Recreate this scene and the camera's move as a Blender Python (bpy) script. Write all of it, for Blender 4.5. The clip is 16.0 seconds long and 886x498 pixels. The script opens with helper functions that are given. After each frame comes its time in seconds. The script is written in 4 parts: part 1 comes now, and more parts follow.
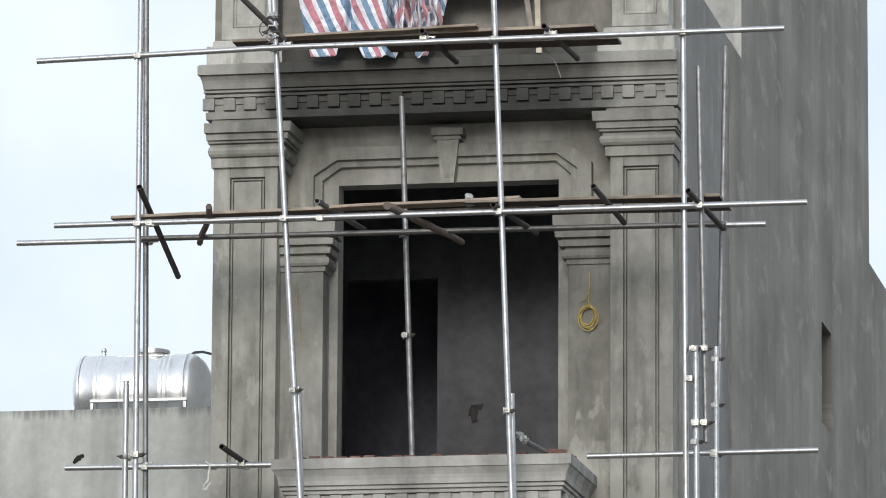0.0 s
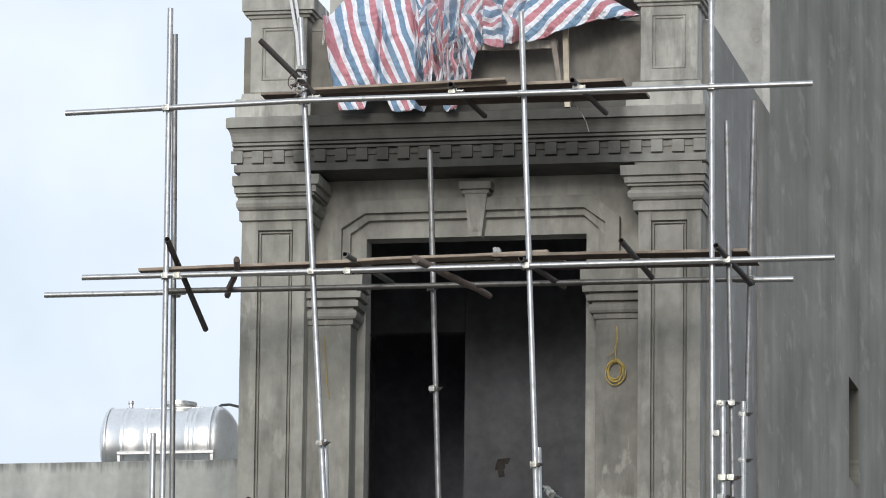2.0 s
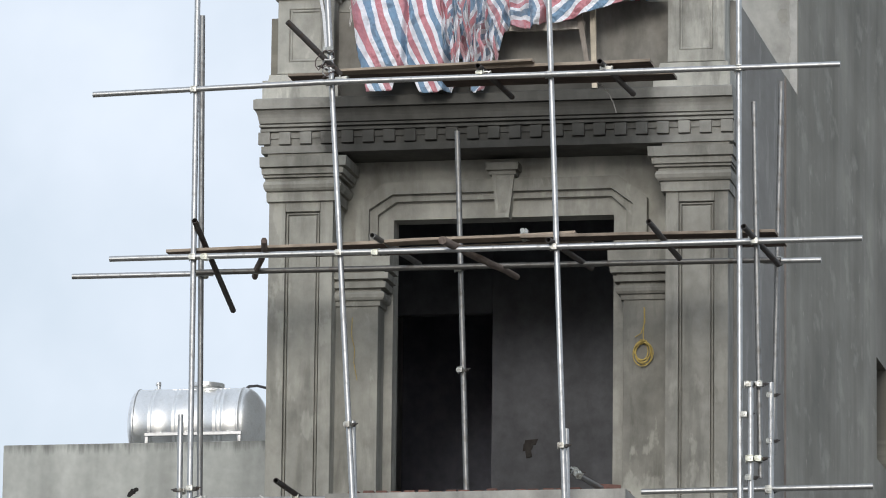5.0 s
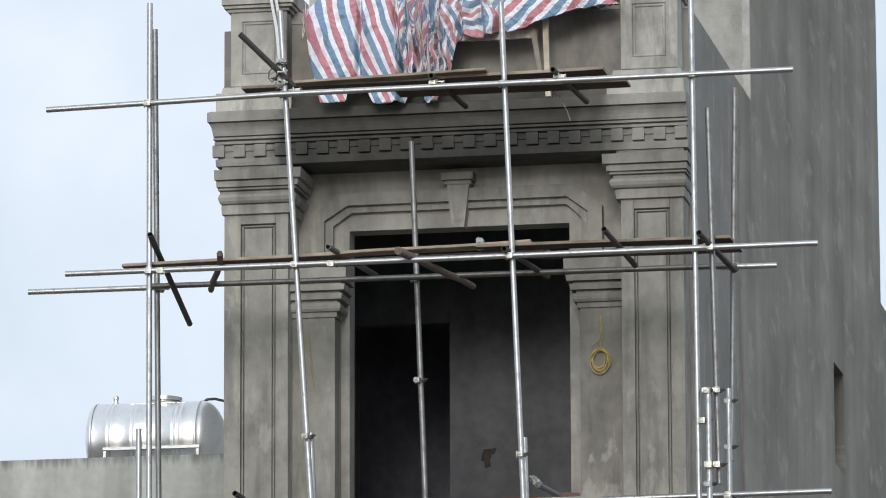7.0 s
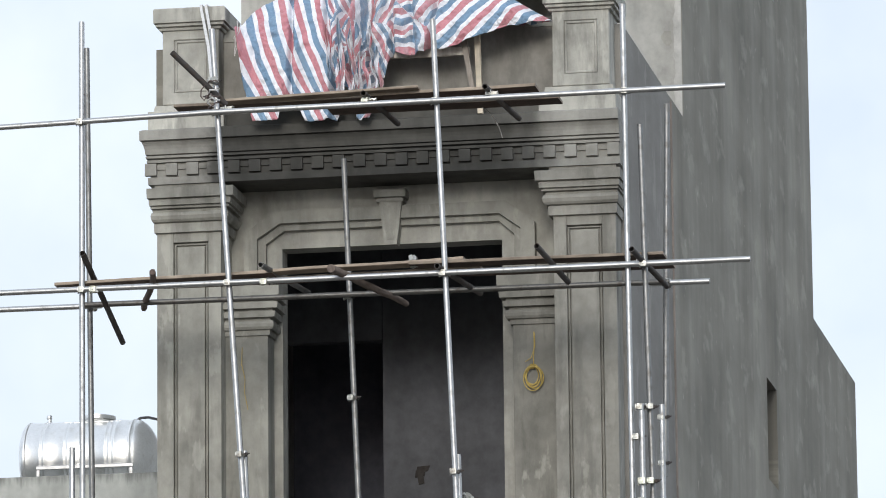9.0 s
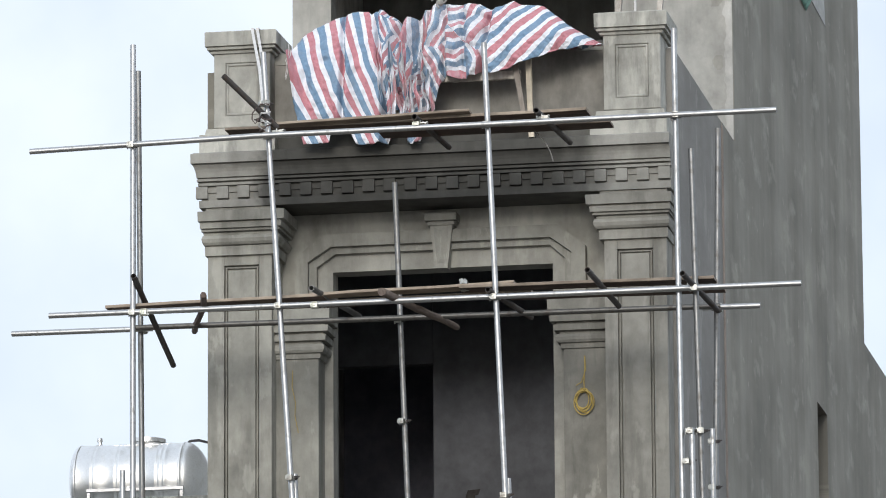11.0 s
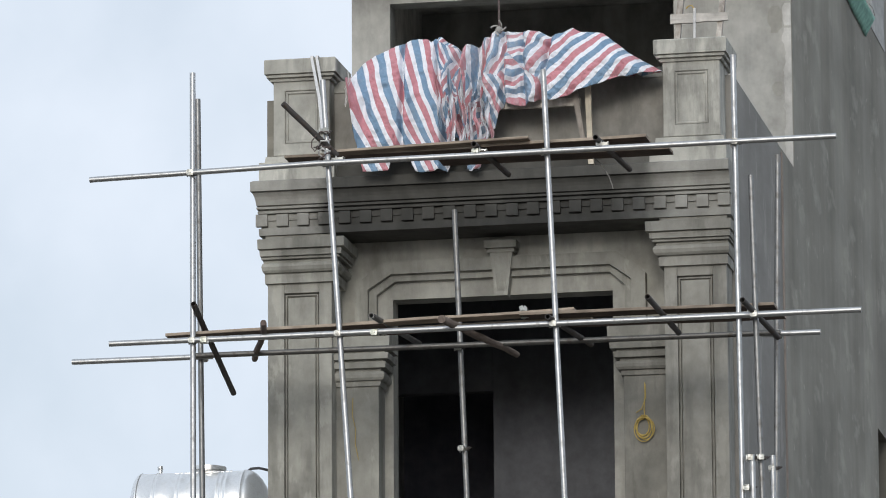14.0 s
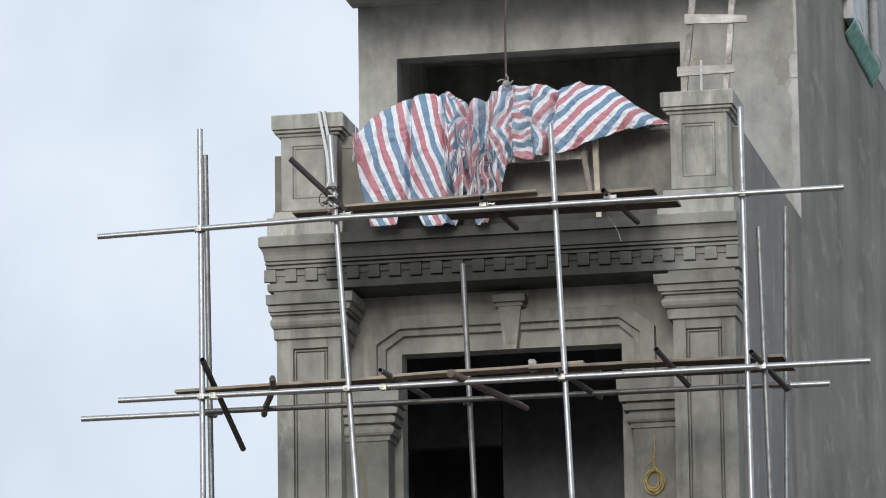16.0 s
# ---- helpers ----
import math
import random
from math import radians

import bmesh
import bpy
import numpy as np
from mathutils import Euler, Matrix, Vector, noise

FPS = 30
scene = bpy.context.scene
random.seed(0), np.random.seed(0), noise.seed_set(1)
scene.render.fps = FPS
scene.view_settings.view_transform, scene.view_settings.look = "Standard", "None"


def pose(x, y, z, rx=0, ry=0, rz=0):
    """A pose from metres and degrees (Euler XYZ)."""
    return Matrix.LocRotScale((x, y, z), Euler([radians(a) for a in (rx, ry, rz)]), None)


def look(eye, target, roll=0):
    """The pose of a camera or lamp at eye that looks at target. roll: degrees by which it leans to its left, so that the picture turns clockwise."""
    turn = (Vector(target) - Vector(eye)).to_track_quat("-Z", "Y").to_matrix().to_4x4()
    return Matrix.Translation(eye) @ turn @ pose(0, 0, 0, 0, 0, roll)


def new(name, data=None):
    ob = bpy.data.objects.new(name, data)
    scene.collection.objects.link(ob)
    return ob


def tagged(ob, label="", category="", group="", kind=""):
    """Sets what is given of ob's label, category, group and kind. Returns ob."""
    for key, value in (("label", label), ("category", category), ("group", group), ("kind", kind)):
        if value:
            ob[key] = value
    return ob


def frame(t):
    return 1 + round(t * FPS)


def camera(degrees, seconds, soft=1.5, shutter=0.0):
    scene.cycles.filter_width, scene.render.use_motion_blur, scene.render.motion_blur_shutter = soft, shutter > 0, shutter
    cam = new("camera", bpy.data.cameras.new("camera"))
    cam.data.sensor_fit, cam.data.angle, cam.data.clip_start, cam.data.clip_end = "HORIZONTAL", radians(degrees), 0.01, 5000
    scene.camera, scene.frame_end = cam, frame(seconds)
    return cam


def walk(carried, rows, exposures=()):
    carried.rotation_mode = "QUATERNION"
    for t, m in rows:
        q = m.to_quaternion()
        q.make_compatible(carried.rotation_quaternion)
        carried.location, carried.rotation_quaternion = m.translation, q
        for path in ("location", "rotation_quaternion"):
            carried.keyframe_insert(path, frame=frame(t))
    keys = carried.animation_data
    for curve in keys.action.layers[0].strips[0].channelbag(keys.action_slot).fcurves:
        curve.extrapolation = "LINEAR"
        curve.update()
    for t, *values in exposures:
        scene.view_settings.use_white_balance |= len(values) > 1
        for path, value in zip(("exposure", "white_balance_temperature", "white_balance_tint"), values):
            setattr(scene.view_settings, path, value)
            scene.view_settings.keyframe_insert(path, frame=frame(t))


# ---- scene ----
cam = camera(2 * math.degrees(math.atan(784 / 10500)), 16.0, soft=1.0)
EYE = (10.065, -49.283, 1.6)
# seconds, yaw, pitch, roll: the tripod stands still and the camera pans and tilts
ROWS = [
    (0, 10.459, 10.549, -0.347), (0.5, 10.445, 10.649, -0.376), (1, 10.460, 10.868, -0.429),
    (1.5, 10.549, 11.016, -0.481), (2, 10.674, 11.065, -0.645), (2.5, 10.786, 11.057, -0.727),
    (3, 10.847, 11.018, -0.786), (3.5, 10.901, 10.955, -0.749), (4, 10.937, 10.915, -0.748),
    (4.2, 10.930, 10.895, -0.740), (6.3, 10.852, 10.925, -0.100), (6.5, 10.791, 10.947, 0.034),
    (7, 10.672, 10.979, 0.203), (7.5, 10.486, 11.023, 0.366), (8, 10.327, 11.068, 0.575),
    (8.2, 10.275, 11.080, 0.605), (9.3, 10.060, 11.170, 0.560), (10.3, 10.182, 11.282, 0.400),
    (10.5, 10.290, 11.317, 0.342), (11, 10.537, 11.374, 0.341), (11.5, 10.717, 11.426, 0.362),
    (12, 10.885, 11.460, 0.324), (12.5, 11.002, 11.478, 0.321), (13, 11.071, 11.506, 0.322),
    (13.5, 11.122, 11.540, 0.323), (14, 11.131, 11.641, 0.363), (14.5, 11.143, 11.767, 0.474),
    (15, 11.160, 11.899, 0.538), (15.5, 11.190, 12.021, 0.698), (16, 11.298, 12.166, 0.764),
]
walk(cam, [(t, pose(*EYE, 90 + pitch, roll, yaw)) for t, yaw, pitch, roll in ROWS], exposures=[(0, 0.2), (2, 0.12), (3.5, 0.04), (6.5, 0.02), (8.2, 0.14), (10.3, 0.2), (11, 0.18), (12.5, 0.06), (14, -0.04), (16, -0.05)])

# ---- light: a bright hazy sky with thin cloud, and a soft hazy sun in front of the house ----
SUN_ELEVATION, SUN_AZIMUTH = 16, 178     # azimuth: degrees clockwise from +y; the sun stands in front of the facade
world = bpy.data.worlds.new("sky")
scene.world = world
world.use_nodes = True
wn, wl = world.node_tree.nodes, world.node_tree.links
wn.clear()
sky = wn.new("ShaderNodeTexSky")
sky.sky_type, sky.sun_disc = "NISHITA", False
sky.sun_elevation, sky.sun_rotation = radians(SUN_ELEVATION), radians(SUN_AZIMUTH)
sky.air_density, sky.dust_density, sky.ozone_density = 1.0, 1.5, 1.0
sky_gain = wn.new("ShaderNodeMix")
sky_gain.data_type, sky_gain.blend_type = "RGBA", "MULTIPLY"
sky_gain.inputs["Factor"].default_value = 1.0
sky_gain.inputs["B"].default_value = (1.0, 1.0, 1.0, 1)
wl.new(sky.outputs["Color"], sky_gain.inputs["A"])
wcoord = wn.new("ShaderNodeTexCoord")
wcloud = wn.new("ShaderNodeTexNoise")
wcloud.inputs["Scale"].default_value, wcloud.inputs["Detail"].default_value, wcloud.inputs["Roughness"].default_value = 16.0, 5.0, 0.5
wramp = wn.new("ShaderNodeValToRGB")
wramp.color_ramp.elements[0].position, wramp.color_ramp.elements[0].color = 0.38, (0.74, 0.74, 0.74, 1)
wramp.color_ramp.elements[1].position, wramp.color_ramp.elements[1].color = 0.62, (1.0, 1.0, 1.0, 1)
wmix = wn.new("ShaderNodeMix")
wmix.data_type = "RGBA"
wmix.inputs["B"].default_value = (8.8, 9.7, 10.95, 1)
wback = wn.new("ShaderNodeBackground")
wback.inputs["Strength"].default_value = 0.092
wout = wn.new("ShaderNodeOutputWorld")
wl.new(wcoord.outputs["Generated"], wcloud.inputs["Vector"])
wl.new(wcloud.outputs["Fac"], wramp.inputs["Fac"])
wl.new(wramp.outputs["Color"], wmix.inputs["Factor"])
wl.new(sky_gain.outputs["Result"], wmix.inputs["A"])
wl.new(wmix.outputs["Result"], wback.inputs["Color"])
wl.new(wback.outputs["Background"], wout.inputs["Surface"])
sun_data = bpy.data.lights.new("sun", "SUN")
sun_data.energy, sun_data.angle, sun_data.color = 1.5, radians(18), (1.0, 0.965, 0.91)
sun = new("sun", sun_data)
_az, _el = radians(SUN_AZIMUTH), radians(SUN_ELEVATION)
sun.matrix_world = look((60 * math.sin(_az) * math.cos(_el), 60 * math.cos(_az) * math.cos(_el), 60 * math.sin(_el)), (0, 0, 0))


# ---- materials ----
def shader(name):
    m = bpy.data.materials.new(name)
    m.use_nodes = True
    nt = m.node_tree
    return m, nt, nt.nodes["Principled BSDF"]


def noise_node(nt, vector, scale, detail=4.0, rough=0.55):
    n = nt.nodes.new("ShaderNodeTexNoise")
    n.inputs["Scale"].default_value, n.inputs["Detail"].default_value, n.inputs["Roughness"].default_value = scale, detail, rough
    nt.links.new(vector, n.inputs["Vector"])
    return n.outputs["Fac"]


def stretch(nt, sx, sy, sz):
    geo = nt.nodes.new("ShaderNodeNewGeometry")
    mp = nt.nodes.new("ShaderNodeMapping")
    mp.inputs["Scale"].default_value = (sx, sy, sz)
    nt.links.new(geo.outputs["Position"], mp.inputs["Vector"])
    return mp.outputs["Vector"]


def ramp_node(nt, fac, stops):
    r = nt.nodes.new("ShaderNodeValToRGB")
    while len(r.color_ramp.elements) < len(stops):
        r.color_ramp.elements.new(0.5)
    for e, (p, c) in zip(r.color_ramp.elements, stops):
        e.position, e.color = p, (*c, 1) if len(c) == 3 else c
    nt.links.new(fac, r.inputs["Fac"])
    return r.outputs["Color"]


def mix_node(nt, kind, fac, a, b):
    n = nt.nodes.new("ShaderNodeMix")
    n.data_type, n.blend_type = "RGBA", kind
    for sock, v in (("Factor", fac), ("A", a), ("B", b)):
        if isinstance(v, (int, float)):
            n.inputs[sock].default_value = v
        elif isinstance(v, tuple):
            n.inputs[sock].default_value = (*v, 1)
        else:
            nt.links.new(v, n.inputs[sock])
    return n.outputs["Result"]


def bump_node(nt, bsdf, height, strength, distance):
    b = nt.nodes.new("ShaderNodeBump")
    b.inputs["Strength"].default_value, b.inputs["Distance"].default_value = strength, distance
    nt.links.new(height, b.inputs["Height"])
    nt.links.new(b.outputs["Normal"], bsdf.inputs["Normal"])


def grey(v):
    return (v, v, v)


def cement(name, base, streak=0.35, blotch=0.35, pale=0.0, rough=0.9, darkened=False, run_width=2.6, along=1.0, patchy=1.0, stains=0.0, drip=None, skin=None):
    """Bare cement render: sand grain, cloudy patches, run-down streaks and a few pale lime marks."""
    m, nt, b = shader(name)
    patches = noise_node(nt, stretch(nt, 1, along, 0.6), 1.9, 7, 0.62)
    small = noise_node(nt, stretch(nt, 1, along, 1), 9.0, 5, 0.6)
    runs = noise_node(nt, stretch(nt, run_width, run_width * along * (1.6 if along == 1.0 else 2.6), 0.14 if along == 1.0 else 0.07), 1.4, 2.5, 0.5)
    grain = noise_node(nt, stretch(nt, 1, along, 1), 160.0, 3, 0.7)
    c = mix_node(nt, "MULTIPLY", 1.0, base, ramp_node(nt, patches, [(0.3, grey(1 - blotch)), (0.5, grey(0.95)), (0.72, grey(1 + blotch * 0.7))]))
    c = mix_node(nt, "MULTIPLY", 1.0, c, ramp_node(nt, small, [(0.3, grey(1 - 0.18 * patchy)), (0.55, grey(1.0)), (0.75, grey(1 + 0.15 * patchy))]))
    c = mix_node(nt, "MULTIPLY", streak, c, ramp_node(nt, runs, [(0.32, grey(0.6)), (0.5, grey(1.0)), (0.7, grey(1.35))]))
    c = mix_node(nt, "MULTIPLY", 1.0, c, ramp_node(nt, grain, [(0.3, grey(0.94)), (0.7, grey(1.05))]))
    if pale:
        marks = noise_node(nt, stretch(nt, 2.0, 1.5, 0.8), 1.7, 7, 0.6)
        c = mix_node(nt, "MIX", ramp_node(nt, marks, [(0.585, grey(0.0)), (0.615, grey(pale * 0.75)), (0.72, grey(pale))]), c, tuple(min(1, v * 1.55) for v in base))
    if skin is not None:
        # pale finishing coat up to about this height, torn upper edge; shade-darkened base above
        rise = nt.nodes.new("ShaderNodeSeparateXYZ")
        nt.links.new(stretch(nt, 1, 1, 1), rise.inputs["Vector"])
        low = nt.nodes.new("ShaderNodeMapRange")
        low.inputs["From Min"].default_value, low.inputs["From Max"].default_value = skin + 0.45, skin - 0.75
        low.inputs["To Min"].default_value, low.inputs["To Max"].default_value = -0.16, 0.14
        nt.links.new(rise.outputs["Z"], low.inputs["Value"])
        torn = nt.nodes.new("ShaderNodeMath")
        torn.operation = "ADD"
        nt.links.new(noise_node(nt, stretch(nt, 2.2, 2.2, 1.0), 1.6, 8, 0.62), torn.inputs[0])
        nt.links.new(low.outputs["Result"], torn.inputs[1])
        c = mix_node(nt, "MIX", ramp_node(nt, torn.outputs["Value"], [(0.52, grey(0.0)), (0.555, grey(0.4)), (0.66, grey(0.75))]), c, (0.44, 0.432, 0.38))
    if stains:
        soak = noise_node(nt, stretch(nt, 3.4, 3.4, 0.55), 1.3, 6, 0.62)
        c = mix_node(nt, "MULTIPLY", stains, c, ramp_node(nt, soak, [(0.52, grey(1.0)), (0.62, grey(0.55)), (0.75, grey(0.45))]))
    if drip is not None:
        # black mould has run down from the coping
        height = nt.nodes.new("ShaderNodeSeparateXYZ")
        nt.links.new(stretch(nt, 1, 1, 1), height.inputs["Vector"])
        fall = nt.nodes.new("ShaderNodeMapRange")
        fall.inputs["From Min"].default_value, fall.inputs["From Max"].default_value = drip - 0.30, drip
        nt.links.new(height.outputs["Z"], fall.inputs["Value"])
        runny = noise_node(nt, stretch(nt, 9.0, 1.0, 0.7), 1.0, 5, 0.65)
        both = nt.nodes.new("ShaderNodeMath")
        both.operation = "MULTIPLY"
        nt.links.new(fall.outputs["Result"], both.inputs[0])
        nt.links.new(runny, both.inputs[1])
        c = mix_node(nt, "MULTIPLY", 1.0, c, ramp_node(nt, both.outputs["Value"], [(0.34, grey(1.0)), (0.50, grey(0.55)), (0.60, grey(0.4))]))
    if darkened:
        # damp and the shade of planks and tarpaulin, put into the colour between the pedestals
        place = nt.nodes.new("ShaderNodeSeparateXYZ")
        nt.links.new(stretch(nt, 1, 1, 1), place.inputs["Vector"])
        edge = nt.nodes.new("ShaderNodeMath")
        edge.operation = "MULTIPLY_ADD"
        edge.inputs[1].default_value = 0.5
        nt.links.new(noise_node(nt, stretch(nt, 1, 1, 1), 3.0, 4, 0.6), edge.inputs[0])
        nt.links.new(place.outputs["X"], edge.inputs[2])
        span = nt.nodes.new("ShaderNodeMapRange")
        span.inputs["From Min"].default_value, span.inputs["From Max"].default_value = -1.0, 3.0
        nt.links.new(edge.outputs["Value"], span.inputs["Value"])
        damp_shade = ramp_node(nt, span.outputs["Result"], [(0.13, grey(1.0)), (0.165, grey(0.29)), (0.80, grey(0.29)), (0.86, grey(0.48)), (0.93, grey(1.0))])
        c = mix_node(nt, "MULTIPLY", 1.0, c, damp_shade)
    info = nt.nodes.new("ShaderNodeObjectInfo")
    c = mix_node(nt, "MULTIPLY", 1.0, c, ramp_node(nt, info.outputs["Random"], [(0.0, grey(0.94)), (1.0, grey(1.06))]))
    nt.links.new(c, b.inputs["Base Color"])
    b.inputs["Roughness"].default_value = rough
    b.inputs["Specular IOR Level"].default_value = 0.25
    bump_node(nt, b, mix_node(nt, "MIX", 0.25, small, grain), 0.26, 0.012)
    return m


def side_render(name, base, rough=0.8):
    """Trowelled render of a tall side wall: broad soft runs of rain water, cloudy patches, slanting trowel smears of lime and a few chips."""
    m, nt, b = shader(name)
    runs = noise_node(nt, stretch(nt, 0.0, 0.75, 0.11), 1.3, 5, 0.55)
    fine = noise_node(nt, stretch(nt, 0.0, 1.6, 0.9), 1.3, 5, 0.6)
    cloud = noise_node(nt, stretch(nt, 0.0, 0.40, 1.0), 1.0, 6, 0.6)
    c = mix_node(nt, "MULTIPLY", 1.0, base, ramp_node(nt, runs, [(0.32, grey(0.78)), (0.46, grey(0.96)), (0.60, grey(1.2)), (0.70, grey(1.1))]))
    c = mix_node(nt, "MULTIPLY", 1.0, c, ramp_node(nt, fine, [(0.34, grey(0.95)), (0.66, grey(1.06))]))
    c = mix_node(nt, "MULTIPLY", 1.0, c, ramp_node(nt, cloud, [(0.32, grey(0.80)), (0.5, grey(0.98)), (0.68, grey(1.18))]))
    turn = nt.nodes.new("ShaderNodeMapping")
    turn.inputs["Rotation"].default_value, turn.inputs["Scale"].default_value = (radians(10), 0, 0), (1.0, 0.9, 1.9)
    nt.links.new(stretch(nt, 0, 1, 1), turn.inputs["Vector"])
    smear = noise_node(nt, turn.outputs["Vector"], 1.25, 6, 0.6)
    c = mix_node(nt, "MIX", ramp_node(nt, smear, [(0.565, grey(0.0)), (0.595, grey(0.22)), (0.68, grey(0.55))]), c, tuple(v * 1.7 for v in base))
    chips = noise_node(nt, stretch(nt, 0, 1.6, 1.5), 4.0, 2, 0.5)
    c = mix_node(nt, "MIX", ramp_node(nt, chips, [(0.70, grey(0.0)), (0.725, grey(0.55))]), c, tuple(v * 1.9 for v in base))
    grain = noise_node(nt, stretch(nt, 1, 0.5, 1), 110.0, 3, 0.7)
    c = mix_node(nt, "MULTIPLY", 1.0, c, ramp_node(nt, grain, [(0.3, grey(0.93)), (0.7, grey(1.06))]))
    nt.links.new(c, b.inputs["Base Color"])
    b.inputs["Roughness"].default_value, b.inputs["Specular IOR Level"].default_value = rough, 0.25
    bump_node(nt, b, mix_node(nt, "MIX", 0.3, cloud, grain), 0.25, 0.01)
    return m


def metal(name, base, rough, stain, metallic=1.0, splash=0.0):
    m, nt, b = shader(name)
    n1 = noise_node(nt, stretch(nt, 1, 1, 1), 14.0, 5, 0.65)
    n2 = noise_node(nt, stretch(nt, 1, 1, 1), 70.0, 3, 0.6)
    c = mix_node(nt, "MIX", ramp_node(nt, n1, [(0.52, grey(0.0)), (0.68, grey(0.8))]), base, stain)
    c = mix_node(nt, "MULTIPLY", 1.0, c, ramp_node(nt, n2, [(0.3, grey(0.93)), (0.7, grey(1.04))]))
    if splash:
        # dried mortar splashes on the tubes
        n3 = noise_node(nt, stretch(nt, 1.6, 1.6, 0.55), 11.0, 4, 0.6)
        c = mix_node(nt, "MIX", ramp_node(nt, n3, [(0.60, grey(0.0)), (0.64, grey(splash))]), c, (0.20, 0.195, 0.185))
        nt.links.new(ramp_node(nt, n3, [(0.60, grey(metallic)), (0.66, grey(metallic * (1 - splash)))]), b.inputs["Metallic"])
    nt.links.new(c, b.inputs["Base Color"])
    nt.links.new(ramp_node(nt, n1, [(0.4, grey(rough)), (0.7, grey(min(1, rough + 0.15)))]), b.inputs["Roughness"])
    b.inputs["Metallic"].default_value = metallic
    bump_node(nt, b, n1, 0.04, 0.002)
    return m


def timber(name, base, dark, axis_scale, rough=0.85):
    m, nt, b = shader(name)
    fibres = noise_node(nt, stretch(nt, *axis_scale), 3.0, 6, 0.65)
    blots = noise_node(nt, stretch(nt, 1, 1, 1), 4.5, 4, 0.6)
    c = mix_node(nt, "MIX", ramp_node(nt, fibres, [(0.3, grey(0.0)), (0.7, grey(1.0))]), dark, base)
    c = mix_node(nt, "MULTIPLY", 1.0, c, ramp_node(nt, blots, [(0.3, grey(0.6)), (0.6, grey(1.05)), (0.75, grey(1.2))]))
    info = nt.nodes.new("ShaderNodeObjectInfo")
    c = mix_node(nt, "MULTIPLY", 1.0, c, ramp_node(nt, info.outputs["Random"], [(0.0, grey(0.8)), (1.0, grey(1.2))]))
    nt.links.new(c, b.inputs["Base Color"])
    b.inputs["Roughness"].default_value = rough
    bump_node(nt, b, fibres, 0.4, 0.006)
    return m


def plain(name, base, rough=0.8, metallic=0.0, vary=0.25, scale=20.0):
    m, nt, b = shader(name)
    n = noise_node(nt, stretch(nt, 1, 1, 1), scale, 4, 0.6)
    c = mix_node(nt, "MULTIPLY", 1.0, base, ramp_node(nt, n, [(0.3, grey(1 - vary)), (0.7, grey(1 + vary))]))
    nt.links.new(c, b.inputs["Base Color"])
    b.inputs["Roughness"].default_value, b.inputs["Metallic"].default_value = rough, metallic
    bump_node(nt, b, n, 0.2, 0.004)
    return m


def tarpaulin(name):
    """Woven plastic sheet in red, white and blue stripes that follow the cloth (its UV map)."""
    m, nt, b = shader(name)
    uv = nt.nodes.new("ShaderNodeUVMap")
    uv.uv_map = "cloth"
    sep = nt.nodes.new("ShaderNodeSeparateXYZ")
    nt.links.new(uv.outputs["UV"], sep.inputs["Vector"])
    fr = nt.nodes.new("ShaderNodeMath")
    fr.operation = "FRACT"
    nt.links.new(sep.outputs["X"], fr.inputs[0])
    blue, red, white = (0.20, 0.32, 0.46), (0.585, 0.25, 0.285), (0.865, 0.875, 0.925)
    stripes = ramp_node(nt, fr.outputs["Value"], [(0.0, blue), (0.30, white), (0.50, red), (0.79, white)])
    r = nt.nodes[-1]
    r.color_ramp.interpolation = "CONSTANT"
    fine = noise_node(nt, stretch(nt, 1, 1, 1), 16.0, 5, 0.6)
    big = noise_node(nt, stretch(nt, 1, 1, 1), 5.0, 4, 0.6)
    # greys the stripes where the sheet is gathered and slack
    grey_noise = noise_node(nt, stretch(nt, 1, 1, 0.45), 26.0, 4, 0.6)
    grey_mix = nt.nodes.new("ShaderNodeMath")
    grey_mix.operation = "MULTIPLY"
    nt.links.new(ramp_node(nt, grey_noise, [(0.40, grey(0.0)), (0.56, grey(1.0))]), grey_mix.inputs[0])
    nt.links.new(sep.outputs["Y"], grey_mix.inputs[1])
    stripes = mix_node(nt, "MIX", grey_mix.outputs["Value"], stripes, (0.47, 0.465, 0.475))
    c = mix_node(nt, "MULTIPLY", 1.0, stripes, ramp_node(nt, fine, [(0.3, grey(0.88)), (0.65, grey(1.06))]))
    c = mix_node(nt, "MIX", ramp_node(nt, big, [(0.5, grey(0.0)), (0.75, grey(0.18))]), c, (0.42, 0.41, 0.39))
    nt.links.new(c, b.inputs["Base Color"])
    b.inputs["Roughness"].default_value = 0.5
    b.inputs["Specular IOR Level"].default_value = 0.35
    weave = noise_node(nt, stretch(nt, 1, 1, 1), 45.0, 4, 0.6)
    bump_node(nt, b, weave, 0.6, 0.025)
    return m


CEMENT = cement("cement_render_front", (0.346, 0.339, 0.302), streak=0.34, blotch=0.42, pale=0.42, stains=0.5, patchy=0.6)
# Right pilasters: damp and the planks' shade put into darker base colours.
CEMENT_PLANK_SHADE = cement("plank_shaded_render", (0.30, 0.292, 0.262), streak=0.34, blotch=0.42, pale=0.25, stains=0.5, patchy=0.6, skin=9.55)
CEMENT_STAINED_SHADE = cement("stained_shaded_render", (0.235, 0.228, 0.202), streak=0.35, blotch=0.45, pale=0.2, stains=0.6, patchy=0.6, skin=9.75)
CEMENT_PLINTH = cement("cement_render_pedestal", (0.44, 0.432, 0.39), streak=0.15, blotch=0.42, pale=0.45, stains=0.7, patchy=0.7)
